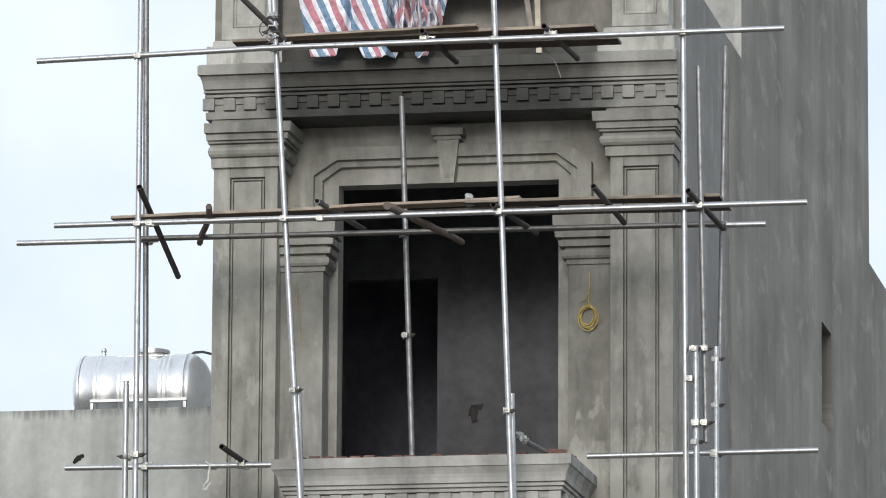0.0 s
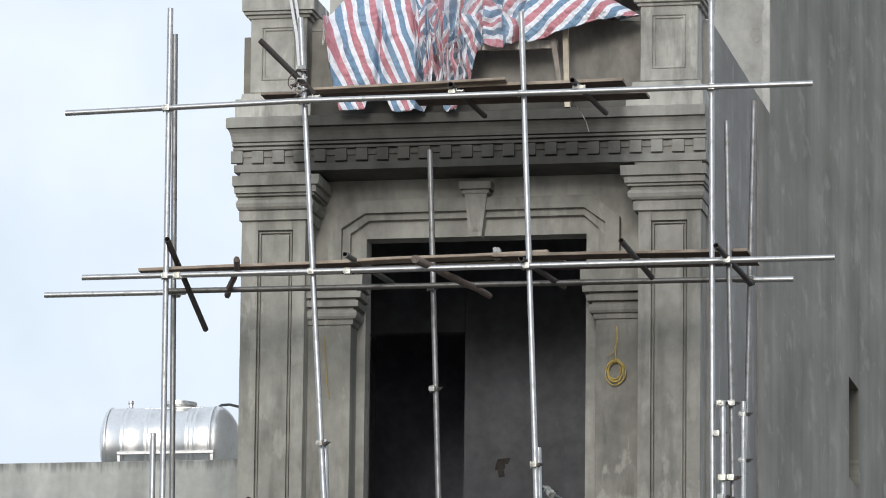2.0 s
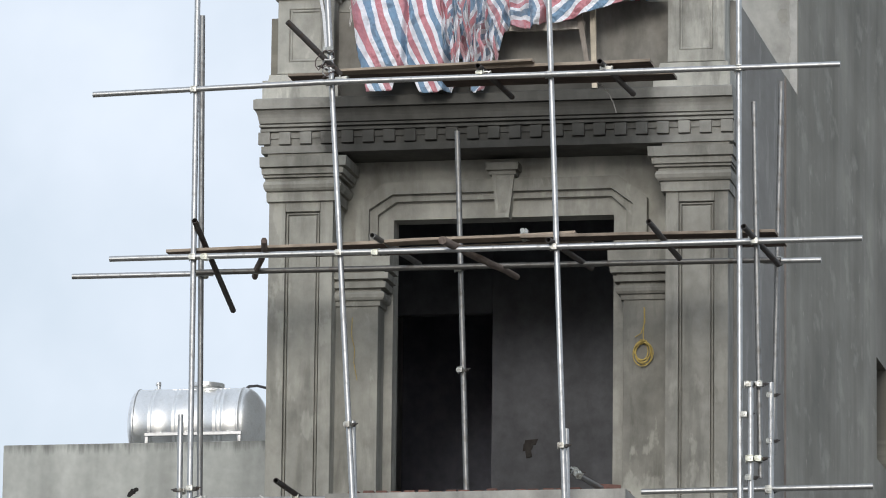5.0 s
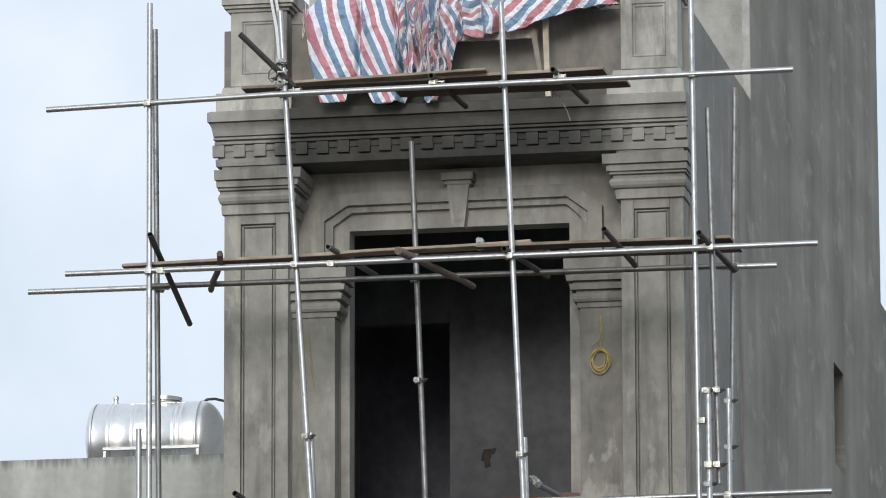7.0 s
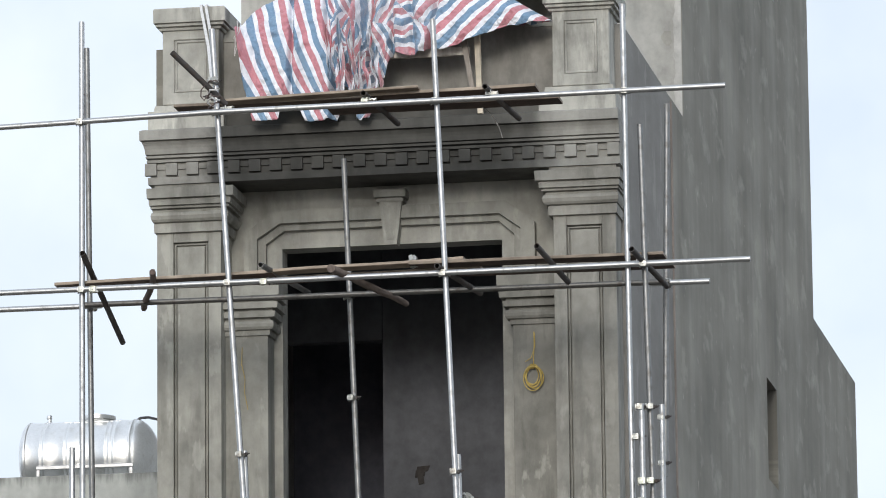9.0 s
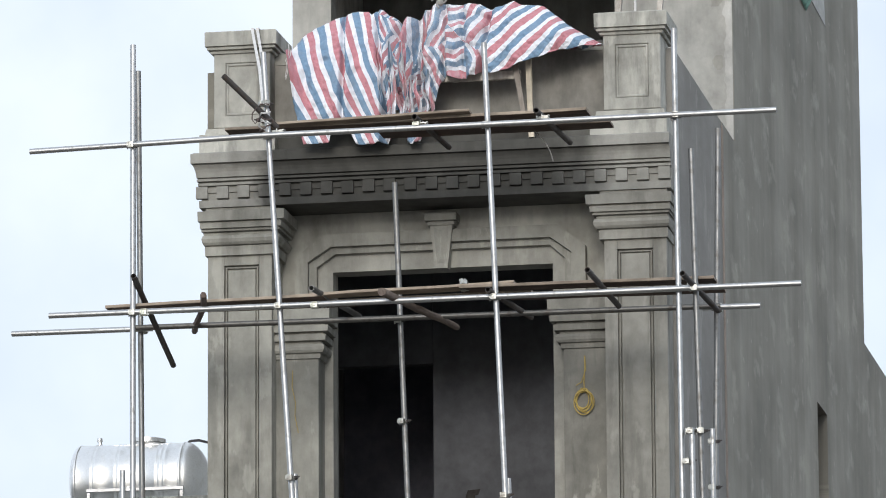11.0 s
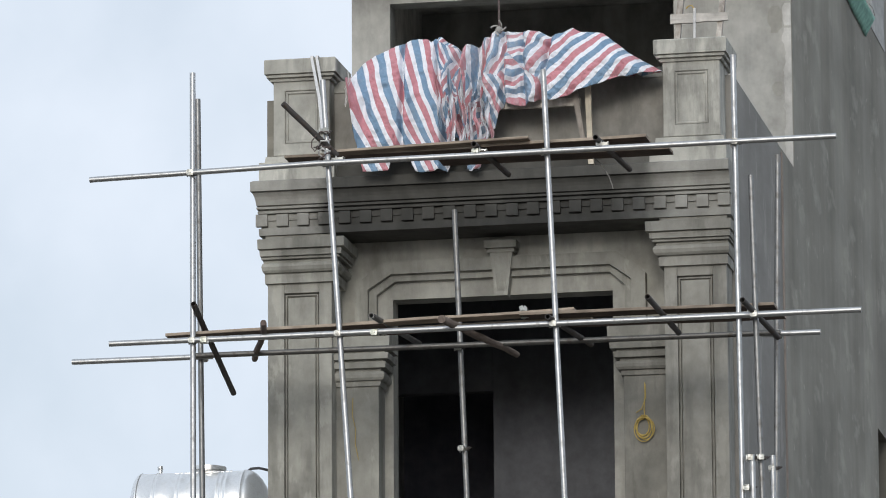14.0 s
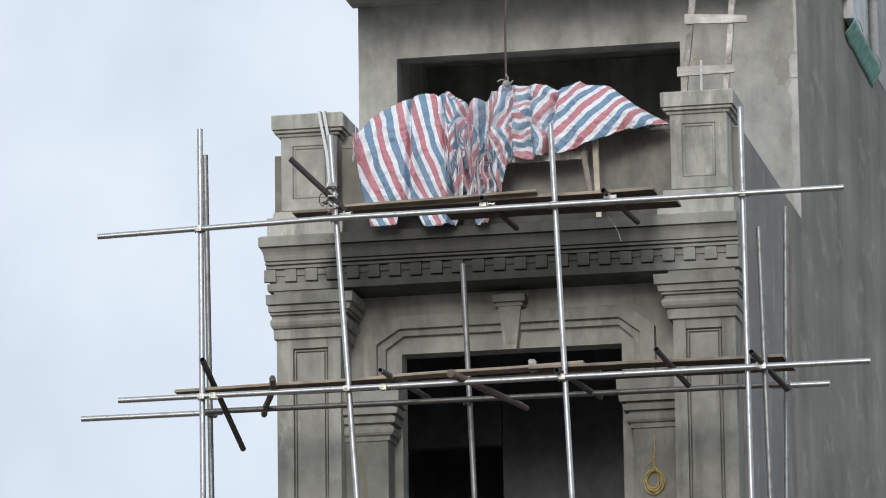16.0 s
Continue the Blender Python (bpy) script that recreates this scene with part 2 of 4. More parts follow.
CEMENT_WALL = cement("rough_scratch_coat", (0.395, 0.386, 0.347), streak=0.25, blotch=0.36, stains=0.35, patchy=0.7)
# Middle stretch darkened in colour for damp and plank shade.
CEMENT_DAMP_SHADED = cement("damp_shaded_cement_render", (0.33, 0.323, 0.295), streak=0.3, blotch=0.3, darkened=True, stains=0.3, patchy=0.7)
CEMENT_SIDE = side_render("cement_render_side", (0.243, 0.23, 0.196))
CEMENT_COOL = cement("cement_render_cool", (0.255, 0.243, 0.222), streak=0.3, blotch=0.22, pale=0.5, rough=0.75, run_width=1.2, along=0.3, patchy=0.4)
CEMENT_RIDGE = cement("reddish_render_ridge", (0.30, 0.26, 0.235), streak=0.3, blotch=0.2)
CEMENT_UPPER = cement("cement_render_upper", (0.445, 0.437, 0.406), streak=0.18, blotch=0.42, stains=0.3, patchy=0.6)
CEMENT_LOW = cement("darker_grey_render", (0.31, 0.297, 0.268), streak=0.25, blotch=0.4, stains=0.3, patchy=0.7)
CEMENT_PALE = cement("pale_patched_render", (0.56, 0.55, 0.52), streak=0.3, blotch=0.4)
# Indoor shade put into the colour: the same cement, far darker and bluer.
CEMENT_ROOM_SHADED = cement("cement_render_room_shaded", (0.135, 0.138, 0.150), streak=0.2, blotch=0.25)
CEMENT_INNER_SHADED = cement("inner_wall_shaded", (0.23, 0.235, 0.28), streak=0.2, blotch=0.25)
CEMENT_OLD = cement("cement_render_weathered", (0.485, 0.495, 0.465), streak=0.5, blotch=0.2, patchy=0.6, drip=10.11)
STEEL = metal("galvanised_steel", (0.50, 0.505, 0.505), 0.40, (0.41, 0.405, 0.40), splash=0.35)
STEEL_DULL = metal("weathered_galvanised_steel", (0.27, 0.27, 0.265), 0.46, (0.21, 0.195, 0.18), splash=0.8)
# Shade of the planks over the inner ledger put into the steel's colour.
STEEL_DECK_SHADE = metal("deck_shaded_steel", (0.17, 0.165, 0.155), 0.45, (0.11, 0.095, 0.08), metallic=0.8)
STEEL_DARK = metal("rusty_dark_steel", (0.085, 0.078, 0.075), 0.6, (0.10, 0.065, 0.045), metallic=0.5)
ZINC = metal("zinc_coupler", (0.56, 0.56, 0.52), 0.42, (0.20, 0.17, 0.14), metallic=0.75)
ZINC_NEW = metal("new_zinc_coupler", (0.62, 0.63, 0.55), 0.4, (0.45, 0.42, 0.33), metallic=0.5)
STAINLESS = metal("stainless_steel", (0.86, 0.86, 0.85), 0.32, (0.78, 0.775, 0.75))
STAND_STEEL = metal("dull_stand_steel", (0.42, 0.42, 0.42), 0.35, (0.30, 0.29, 0.28))
# Deck shade put into the broad faces' colour; edges carry the lit tone.
PLANK_SHADED = timber("weathered_plank_shaded", (0.145, 0.095, 0.07), (0.055, 0.037, 0.029), (0.5, 8, 12))
PLANK_EDGE_LIT = timber("sawn_plank_edge_lit", (0.45, 0.375, 0.30), (0.26, 0.205, 0.16), (0.5, 8, 12))
PLANK_PALE = timber("pale_plank", (0.36, 0.285, 0.215), (0.17, 0.125, 0.092), (0.5, 8, 12))
RAW_POLE = timber("bark_pole", (0.30, 0.24, 0.20), (0.12, 0.09, 0.075), (8, 1, 8))
DARK_POLE = timber("dark_bark_pole", (0.17, 0.125, 0.105), (0.07, 0.05, 0.042), (8, 1, 8))
LADDER_WOOD = timber("cement_stained_timber", (0.62, 0.585, 0.53), (0.40, 0.36, 0.31), (8, 8, 0.6))
RUNG_WOOD = timber("cement_whitened_board", (0.74, 0.71, 0.66), (0.52, 0.48, 0.43), (0.6, 8, 10))
RAIL_WOOD = timber("knotty_grey_rail", (0.60, 0.565, 0.51), (0.25, 0.21, 0.175), (7, 7, 2.2))
LEG_WOOD = timber("pale_new_timber", (0.66, 0.59, 0.47), (0.47, 0.41, 0.32), (8, 8, 0.6))
GREY_WOOD = timber("weathered_grey_timber", (0.34, 0.30, 0.26), (0.20, 0.165, 0.14), (8, 8, 0.6))
TARP = tarpaulin("striped_tarpaulin")
ROPE_YELLOW = plain("yellow_nylon_rope", (0.46, 0.34, 0.10), 0.7)
ROPE_GREY = plain("grey_rope", (0.34, 0.33, 0.31), 0.9)
ROPE_DARK = plain("dark_cable", (0.10, 0.075, 0.07), 0.7)
STRAP = plain("white_webbing", (0.62, 0.61, 0.60), 0.8, vary=0.12)
BRICK = plain("red_brick", (0.16, 0.085, 0.07), 0.9, vary=0.45, scale=14.0)
NET = plain("green_netting", (0.24, 0.46, 0.38), 0.9, vary=0.3, scale=12.0)
PVC = plain("pale_grey_pvc", (0.52, 0.53, 0.52), 0.45, vary=0.1)
LIMEWASH = cement("thin_limewash", (0.44, 0.44, 0.425), streak=0.35, blotch=0.3, along=0.4)
LIME = cement("pale_lime_render", (0.72, 0.73, 0.72), streak=0.25, blotch=0.12)
GROUND = cement("dusty_ground", (0.135, 0.125, 0.112), streak=0.0, blotch=0.3)
SOCKET_SHADE = plain("socket_recess_shade", (0.05, 0.045, 0.042), 1.0)
HOLE_SHADE = plain("hole_inner_shade", (0.02, 0.018, 0.017), 1.0)
DARK_PLASTIC = plain("black_hose", (0.03, 0.03, 0.035), 0.5)


# ---- mesh helpers ----
def mesh_of(bm, name, material, smooth=False):
    bmesh.ops.recalc_face_normals(bm, faces=bm.faces)
    me = bpy.data.meshes.new(name)
    bm.to_mesh(me)
    bm.free()
    me.materials.append(material)
    if smooth:
        me.polygons.foreach_set("use_smooth", [True] * len(me.polygons))
        me.set_sharp_from_angle(angle=radians(40))
    return me


def part(name, bm, material, parent=None, label="", smooth=False):
    ob = new(name, mesh_of(bm, name, material, smooth))
    ob.parent = parent
    return tagged(ob, label)


def thing(name, label, category, group="", kind="", at=(0, 0, 0)):
    ob = new(name)
    ob.empty_display_size = 0.2
    ob.location = at
    return tagged(ob, label, category, group, kind)


def box(bm, x0, x1, y0, y1, z0, z1, bevel=0.0):
    b2 = bmesh.new()
    bmesh.ops.create_cube(b2, size=1.0)
    for v in b2.verts:
        v.co = Vector((x0 + (v.co.x + 0.5) * (x1 - x0), y0 + (v.co.y + 0.5) * (y1 - y0), z0 + (v.co.z + 0.5) * (z1 - z0)))
    if bevel:
        bmesh.ops.bevel(b2, geom=list(b2.edges), offset=bevel, segments=2, profile=0.6, affect="EDGES")
    tmp = bpy.data.meshes.new("tmp")
    b2.to_mesh(tmp)
    b2.free()
    bm.from_mesh(tmp)
    bpy.data.meshes.remove(tmp)
    return bm


def boxes(*specs, bevel=0.006):
    bm = bmesh.new()
    for s in specs:
        box(bm, *s, bevel=bevel)
    return bm


def loft(bm, rings, close_ends=True):
    rows = [[bm.verts.new(p) for p in ring] for ring in rings]
    for a, b in zip(rows, rows[1:]):
        for i in range(len(a)):
            j = (i + 1) % len(a)
            bm.faces.new((a[i], a[j], b[j], b[i]))
    if close_ends:
        bm.faces.new(rows[0])
        bm.faces.new(rows[-1])
    return bm


def undercut(profile, height=0.012, deep=0.014):
    """Adds a groove under each moulding step, whose shade draws a dark line."""
    out = [profile[0]]
    for (za, pa), (zb, pb) in zip(profile, profile[1:]):
        if abs(zb - za) < 1e-6 and pb - pa > 0.008 and len(out) > 1 and za - out[-2][0] > 0.022:
            out[-1] = (za - height, pa)
            out += [(za - height + 0.001, pa - deep), (za - 0.0005, pa - deep)]
        out.append((zb, pb))
    return out


def mould(x0, x1, y0, y1, profile, left=1.0, right=1.0, back=0.0):
    """A moulding that runs along the front and both ends of a block; profile: heights and how far it stands out there."""
    bm = bmesh.new()
    profile = undercut(profile)
    rings = [[(x0 - p * left, y0 - p, z), (x1 + p * right, y0 - p, z), (x1 + p * right, y1 + p * back, z), (x0 - p * left, y1 + p * back, z)] for z, p in profile]
    return loft(bm, rings)


def tube(bm, a, b, r, sides=14, hollow=True, r2=None):
    a, b = Vector(a), Vector(b)
    d = (b - a).normalized()
    u = d.orthogonal().normalized()
    w = d.cross(u)
    r2 = r if r2 is None else r2

    def ring(p, rad):
        return [p + rad * (math.cos(2 * math.pi * k / sides) * u + math.sin(2 * math.pi * k / sides) * w) for k in range(sides)]
    if hollow:
        deep = min(0.12, (b - a).length / 3)
        loft(bm, [ring(a + d * deep, r * 0.82), ring(a, r * 0.82), ring(a, r), ring(b, r2), ring(b, r2 * 0.82), ring(b - d * deep, r2 * 0.82)])
    else:
        loft(bm, [ring(a, r * 0.9), ring(a + d * r * 0.15, r), ring(b - d * r2 * 0.15, r2), ring(b, r2 * 0.9)])
    return bm


def cord(bm, points, r, sides=6):
    """A thin rope or wire through some points."""
    pts = [Vector(p) for p in points]
    rings = []
    for i, p in enumerate(pts):
        d = (pts[min(i + 1, len(pts) - 1)] - pts[max(i - 1, 0)]).normalized()
        u = d.cross(Vector((0.3, 0.9, 0.2))).normalized()
        w = d.cross(u)
        rings.append([p + r * (math.cos(2 * math.pi * k / sides) * u + math.sin(2 * math.pi * k / sides) * w) for k in range(sides)])
    return loft(bm, rings)


def cells_wall(axis, us, vs, holes, t0, t1):
    """A wall of thickness t0..t1 with openings through it: cells between us (along) and vs (up), less the holes (column, row)."""
    bm = bmesh.new()
    solid = {(i, j) for i in range(len(us) - 1) for j in range(len(vs) - 1)} - set(holes)

    def place(u, t, v):
        return (t, u, v) if axis == "x" else (u, t, v)

    def quad(*pts):
        bm.faces.new([bm.verts.new(place(*p)) for p in pts])
    for i, j in solid:
        u0, u1, v0, v1 = us[i], us[i + 1], vs[j], vs[j + 1]
        for t in (t0, t1):
            quad((u0, t, v0), (u1, t, v0), (u1, t, v1), (u0, t, v1))
        if (i - 1, j) not in solid:
            quad((u0, t0, v0), (u0, t1, v0), (u0, t1, v1), (u0, t0, v1))
        if (i + 1, j) not in solid:
            quad((u1, t0, v0), (u1, t1, v0), (u1, t1, v1), (u1, t0, v1))
        if (i, j - 1) not in solid:
            quad((u0, t0, v0), (u1, t0, v0), (u1, t1, v0), (u0, t1, v0))
        if (i, j + 1) not in solid:
            quad((u0, t0, v1), (u1, t0, v1), (u1, t1, v1), (u0, t1, v1))
    bmesh.ops.remove_doubles(bm, verts=bm.verts, dist=0.0005)
    return bm


def ring_frame(x0, x1, z0, z1, w, y0, y1):
    """A mitred picture-frame moulding, y0 at the front, with a rounded inner edge."""
    bm = bmesh.new()
    c = min(0.006, w / 3)
    rows = []
    for sx, sz in ((0, 0), (1, 0), (1, 1), (0, 1)):
        def at(d, y):
            return (x0 + d if not sx else x1 - d, y, z0 + d if not sz else z1 - d)
        rows.append([bm.verts.new(at(d, y)) for d, y in ((0, y1), (0, y0 + c), (c, y0), (w - c, y0), (w, y0 + c), (w, y1))])
    for i in range(4):
        p, q = rows[i], rows[(i + 1) % 4]
        for k in range(6):
            bm.faces.new((p[k], p[(k + 1) % 6], q[(k + 1) % 6], q[k]))
    return bm


def band(outer, inner, y0, y1):
    """A flat moulding between two lines of points (x, z), y0 at the front."""
    bm = bmesh.new()
    rows = []
    for (ox, oz), (ix, iz) in zip(outer, inner):
        rows.append([(ox, y1, oz), (ox, y0, oz), (ix, y0, iz), (ix, y1, iz)])
    return loft(bm, rows)


# ---- ground ----
bm = bmesh.new()
box(bm, -900, 900, -900, 900, -0.3, 0.0)
tagged(part("ground", bm, GROUND), "bare dusty grey ground round the houses", "ground", kind="structure")

# ---- the unfinished house ----
house = thing("house", "narrow unfinished townhouse in bare grey cement render", "house")
XL, XR = -1.117, 2.905          # outer edges of the front pilasters
SIDE = 2.945                    # face of the long side wall
BACK_Y = 4.20                   # front of the set-back top storey

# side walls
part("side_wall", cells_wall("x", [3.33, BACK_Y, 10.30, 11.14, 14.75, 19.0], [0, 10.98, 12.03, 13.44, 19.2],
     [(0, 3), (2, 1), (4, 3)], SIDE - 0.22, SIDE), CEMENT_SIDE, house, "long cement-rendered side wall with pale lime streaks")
part("side_wall", cells_wall("x", [0.33, 3.326], [0, 13.44], [], SIDE - 0.22, SIDE - 0.004), CEMENT_COOL, house, "bluish grey front stretch of the side wall")
# unseen wall, kept pale so the tank's end reflects brighter
part("side_wall", cells_wall("x", [0.68, BACK_Y + 0.225, 14.74], [0, 12.6, 19.2], [(0, 1)], -1.25, -1.05), CEMENT_PALE, house)
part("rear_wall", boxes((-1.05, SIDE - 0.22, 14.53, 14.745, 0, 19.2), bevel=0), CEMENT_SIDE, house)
part("joint_bead", boxes((SIDE - 0.01, SIDE + 0.012, 3.305, 3.335, 6.0, 13.40), bevel=0.003), CEMENT_RIDGE, house, "ridge of render at the wall joint")

# front wall with the door opening
part("front_wall", cells_wall("y", [XL, -0.1, 1.842, SIDE - 0.22], [0, 8.9, 11.605, 12.62], [(1, 1)], 0.45, 0.67), CEMENT_WALL, house, "recessed cement-rendered front wall with a bare door opening")
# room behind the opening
part("room_floor", boxes((-1.05, SIDE - 0.22, 0.67, 14.5, 8.72, 8.93), bevel=0), CEMENT_ROOM_SHADED, house)
part("room_ceiling", boxes((-1.05, SIDE - 0.22, 0.67, 14.5, 12.30, 12.60), bevel=0), CEMENT_ROOM_SHADED, house)
part("partition_wall", boxes((0.27, SIDE - 0.22, 3.2, 3.32, 8.93, 12.30), bevel=0), CEMENT_ROOM_SHADED, house, "bare partition wall inside the room")
part("partition_head", boxes((-1.05, 0.266, 3.2, 3.32, 11.27, 12.30), bevel=0), CEMENT_ROOM_SHADED, house)
# set forward so it catches some light through the door
part("partition_wall", boxes((-1.05, SIDE - 0.22, 5.6, 5.72, 8.93, 12.30), bevel=0), CEMENT_INNER_SHADED, house)
# no recess is cut: dark plates carry its shade in their colour
bm = bmesh.new()
for x0, x1, z0, z1, lean, y0 in ((0.565, 0.70, 10.03, 10.095, 0.02, 3.192), (0.56, 0.655, 9.985, 10.06, 0.008, 3.190), (0.595, 0.635, 9.92, 10.0, -0.012, 3.188)):
    loft(bm, [[(x0, y, z0), (x1 - lean, y, z0 + 0.012), (x1, y, z1), (x0 + lean, y, z1 - 0.008)] for y in (y0, 3.1995)])
part("socket_hole_shade", bm, SOCKET_SHADE, house, "dark plates painted as the shade of a ragged socket hole")


def outer_pilaster(x0, x1, left, right, w0, w1, material):
    """Borders w0 and w1 wide, a sunk groove with a thin bead in it, and a flat panel."""
    p = part("pilaster", boxes((x0, x1, 0.045, 0.45, 0, 12.121), bevel=0.003), material, house, "tall square pilaster with a grooved panel")
    part("border", boxes((x0, x0 + w0, 0, 0.05, 0, 11.72), bevel=0.006), material, p)
    part("border", boxes((x1 - w1, x1, 0, 0.05, 0, 11.72), bevel=0.006), material, p)
    part("border", boxes((x0 + w0, x1 - w1, 0.002, 0.05, 11.615, 11.72), bevel=0.006), material, p)
    part("panel_bead", ring_frame(x0 + w0 + 0.010, x1 - w1 - 0.010, 7.9, 11.603, 0.013, 0.018, 0.05), material, p)
    part("panel", boxes((x0 + w0 + 0.034, x1 - w1 - 0.034, 0.012, 0.05, 7.93, 11.575), bevel=0.006), material, p)
    part("capital", mould(x0, x1, 0.0, 0.44, [
        (11.70, 0.0), (11.70, 0.035), (11.79, 0.04), (11.79, 0.055), (11.81, 0.075), (11.84, 0.085), (11.87, 0.07), (11.875, 0.055),
        (11.905, 0.06), (11.905, 0.085), (11.93, 0.09), (11.93, 0.105), (11.99, 0.11), (11.99, 0.135), (12.075, 0.14), (12.078, 0.03), (12.122, 0.03), (12.122, 0.0)], left, right), material, p, "stepped cement capital")
    return p


outer_pilaster(XL, -0.55, 0.45, 1.0, 0.146, 0.112, CEMENT)
outer_pilaster(2.364, XR, 1.0, 0.45, 0.112, 0.118, CEMENT_PLANK_SHADE)


def inner_pilaster(x0, x1, material):
    p = part("inner_pilaster", boxes((x0, x1, 0.18, 0.45, 8.0, 10.85), bevel=0.006), material, house, "lower pilaster beside the door opening")
    part("capital", mould(x0, x1, 0.18, 0.45, [
        (10.80, 0.0), (10.80, 0.018), (10.845, 0.022), (10.847, 0.046), (10.868, 0.060), (10.895, 0.062), (10.920, 0.050), (10.925, 0.028),
        (10.948, 0.028), (10.950, 0.072), (11.0, 0.078), (11.002, 0.052), (11.022, 0.052), (11.024, 0.100), (11.075, 0.106), (11.077, 0.066), (11.103, 0.066), (11.105, 0.118), (11.25, 0.122), (11.25, 0.0)]), material, p, "stepped cement capital")
    return p


inner_pilaster(-0.555, -0.175, CEMENT)
inner_pilaster(1.972, 2.345, CEMENT_STAINED_SHADE)


# clipped-corner moulding over the opening
OUT = [(-0.42, 11.25), (-0.42, 11.735), (-0.15, 11.925), (1.895, 11.93), (2.145, 11.735), (2.145, 11.25)]
MID = [(-0.305, 11.25), (-0.305, 11.685), (-0.10, 11.815), (1.835, 11.82), (2.02, 11.685), (2.02, 11.25)]
INN = [(-0.235, 11.25), (-0.235, 11.645), (-0.07, 11.758), (1.825, 11.762), (1.955, 11.645), (1.955, 11.25)]
arch = part("arch_moulding", band(OUT, MID, 0.345, 0.45), CEMENT, house, "clipped-corner moulding round the head of the opening")
part("inner_bead", band([(x * 0.9985 + 0.0013, z - 0.001) for x, z in MID], INN, 0.395, 0.45), CEMENT, arch)
keystone = part("keystone", loft(bmesh.new(), [
    [(0.830, 0.45, 11.58), (0.938, 0.45, 11.58), (0.938, 0.325, 11.58), (0.830, 0.325, 11.58)],
    [(0.785, 0.45, 11.975), (0.988, 0.45, 11.975), (0.988, 0.312, 11.975), (0.785, 0.312, 11.975)]]), CEMENT, house, "tapered cement keystone with a moulded cap")
part("raised_face", loft(bmesh.new(), [
    [(0.850, 0.324, 11.62), (0.918, 0.324, 11.62), (0.885, 0.302, 11.66), (0.883, 0.302, 11.66)],
    [(0.815, 0.314, 11.95), (0.957, 0.314, 11.95), (0.890, 0.286, 11.90), (0.877, 0.286, 11.90)]]), CEMENT, keystone)
part("cap", mould(0.780, 0.990, 0.312, 0.45, [(11.957, 0.0), (11.957, 0.012), (11.995, 0.016), (11.995, 0.034), (12.062, 0.038)]), CEMENT, keystone)


def dentils(parent, x0, x1, y, z0, z1, pitch, width, depth, material):
    """Square teeth with a half-height filler between each two."""
    n = int(round((x1 - x0 - width) / pitch))
    pitch = (x1 - x0 - width) / n
    tooth = mesh_of(boxes((0, width, y, y + depth, z0, z1), bevel=0.004), "dentil", material)
    filler = mesh_of(boxes((width - 0.004, pitch + 0.004, y + depth * 0.55, y + depth, z0 + (z1 - z0) * 0.5, z1), bevel=0.003), "dentil_filler", material)
    for k in range(n + 1):
        o = new("dentil", tooth)
        o.location = (x0 + k * pitch, random.uniform(-0.002, 0.002), random.uniform(-0.003, 0.003))
        o.parent = parent
        if k < n:
            o = new("dentil_filler", filler)
            o.location = (x0 + k * pitch, 0, 0)
            o.parent = parent


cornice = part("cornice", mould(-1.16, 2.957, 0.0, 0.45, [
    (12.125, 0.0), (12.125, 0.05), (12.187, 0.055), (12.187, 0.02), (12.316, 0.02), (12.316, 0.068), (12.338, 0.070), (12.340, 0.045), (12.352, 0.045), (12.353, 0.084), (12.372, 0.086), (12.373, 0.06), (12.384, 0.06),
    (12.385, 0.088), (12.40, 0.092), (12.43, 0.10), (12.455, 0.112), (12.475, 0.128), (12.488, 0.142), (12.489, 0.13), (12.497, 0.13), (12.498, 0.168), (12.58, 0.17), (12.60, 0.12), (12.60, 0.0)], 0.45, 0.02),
    CEMENT_DAMP_SHADED, house, "long moulded cornice with a row of square dentils, damp and plank shade painted in the middle")
dentils(cornice, -1.212, 2.951, -0.062, 12.204, 12.311, 0.1846, 0.104, 0.05, CEMENT_DAMP_SHADED)

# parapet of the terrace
part("parapet_base", boxes((XL + 0.02, 2.88, 0.03, 0.42, 12.60, 12.74)), CEMENT_DAMP_SHADED, house)


def pedestal(x0, x1):
    p = part("pedestal", boxes((x0, x1, 0.02, 0.50, 12.80, 13.53)), CEMENT_PLINTH, house, "square parapet pedestal with a sunken panel")
    part("plinth", mould(x0, x1, 0.02, 0.50, [(12.60, 0.0), (12.60, 0.11), (12.765, 0.11), (12.77, 0.07), (12.825, 0.06), (12.84, 0.0)], 1.0, 0.55), CEMENT_PLINTH, p)
    part("border", ring_frame(x0 + 0.0, x1 + 0.0, 12.84, 13.52, 0.105, 0.0, 0.02), CEMENT_PLINTH, p)
    part("panel_bead", ring_frame(x0 + 0.108, x1 - 0.108, 12.948, 13.412, 0.022, 0.006, 0.022), CEMENT_PLINTH, p)
    part("cap", mould(x0, x1, 0.0, 0.52, [(13.50, 0.0), (13.50, 0.02), (13.53, 0.03), (13.53, 0.05), (13.56, 0.055), (13.56, 0.068), (13.68, 0.07), (13.69, 0.06)], back=1.0), CEMENT_PLINTH, p)


pedestal(-1.065, -0.565)
pedestal(2.375, 2.872)
part("parapet_wall", boxes((-0.565, 2.375, 0.20, 0.34, 12.60, 13.44)), CEMENT_LOW, house, "low parapet wall between the pedestals")
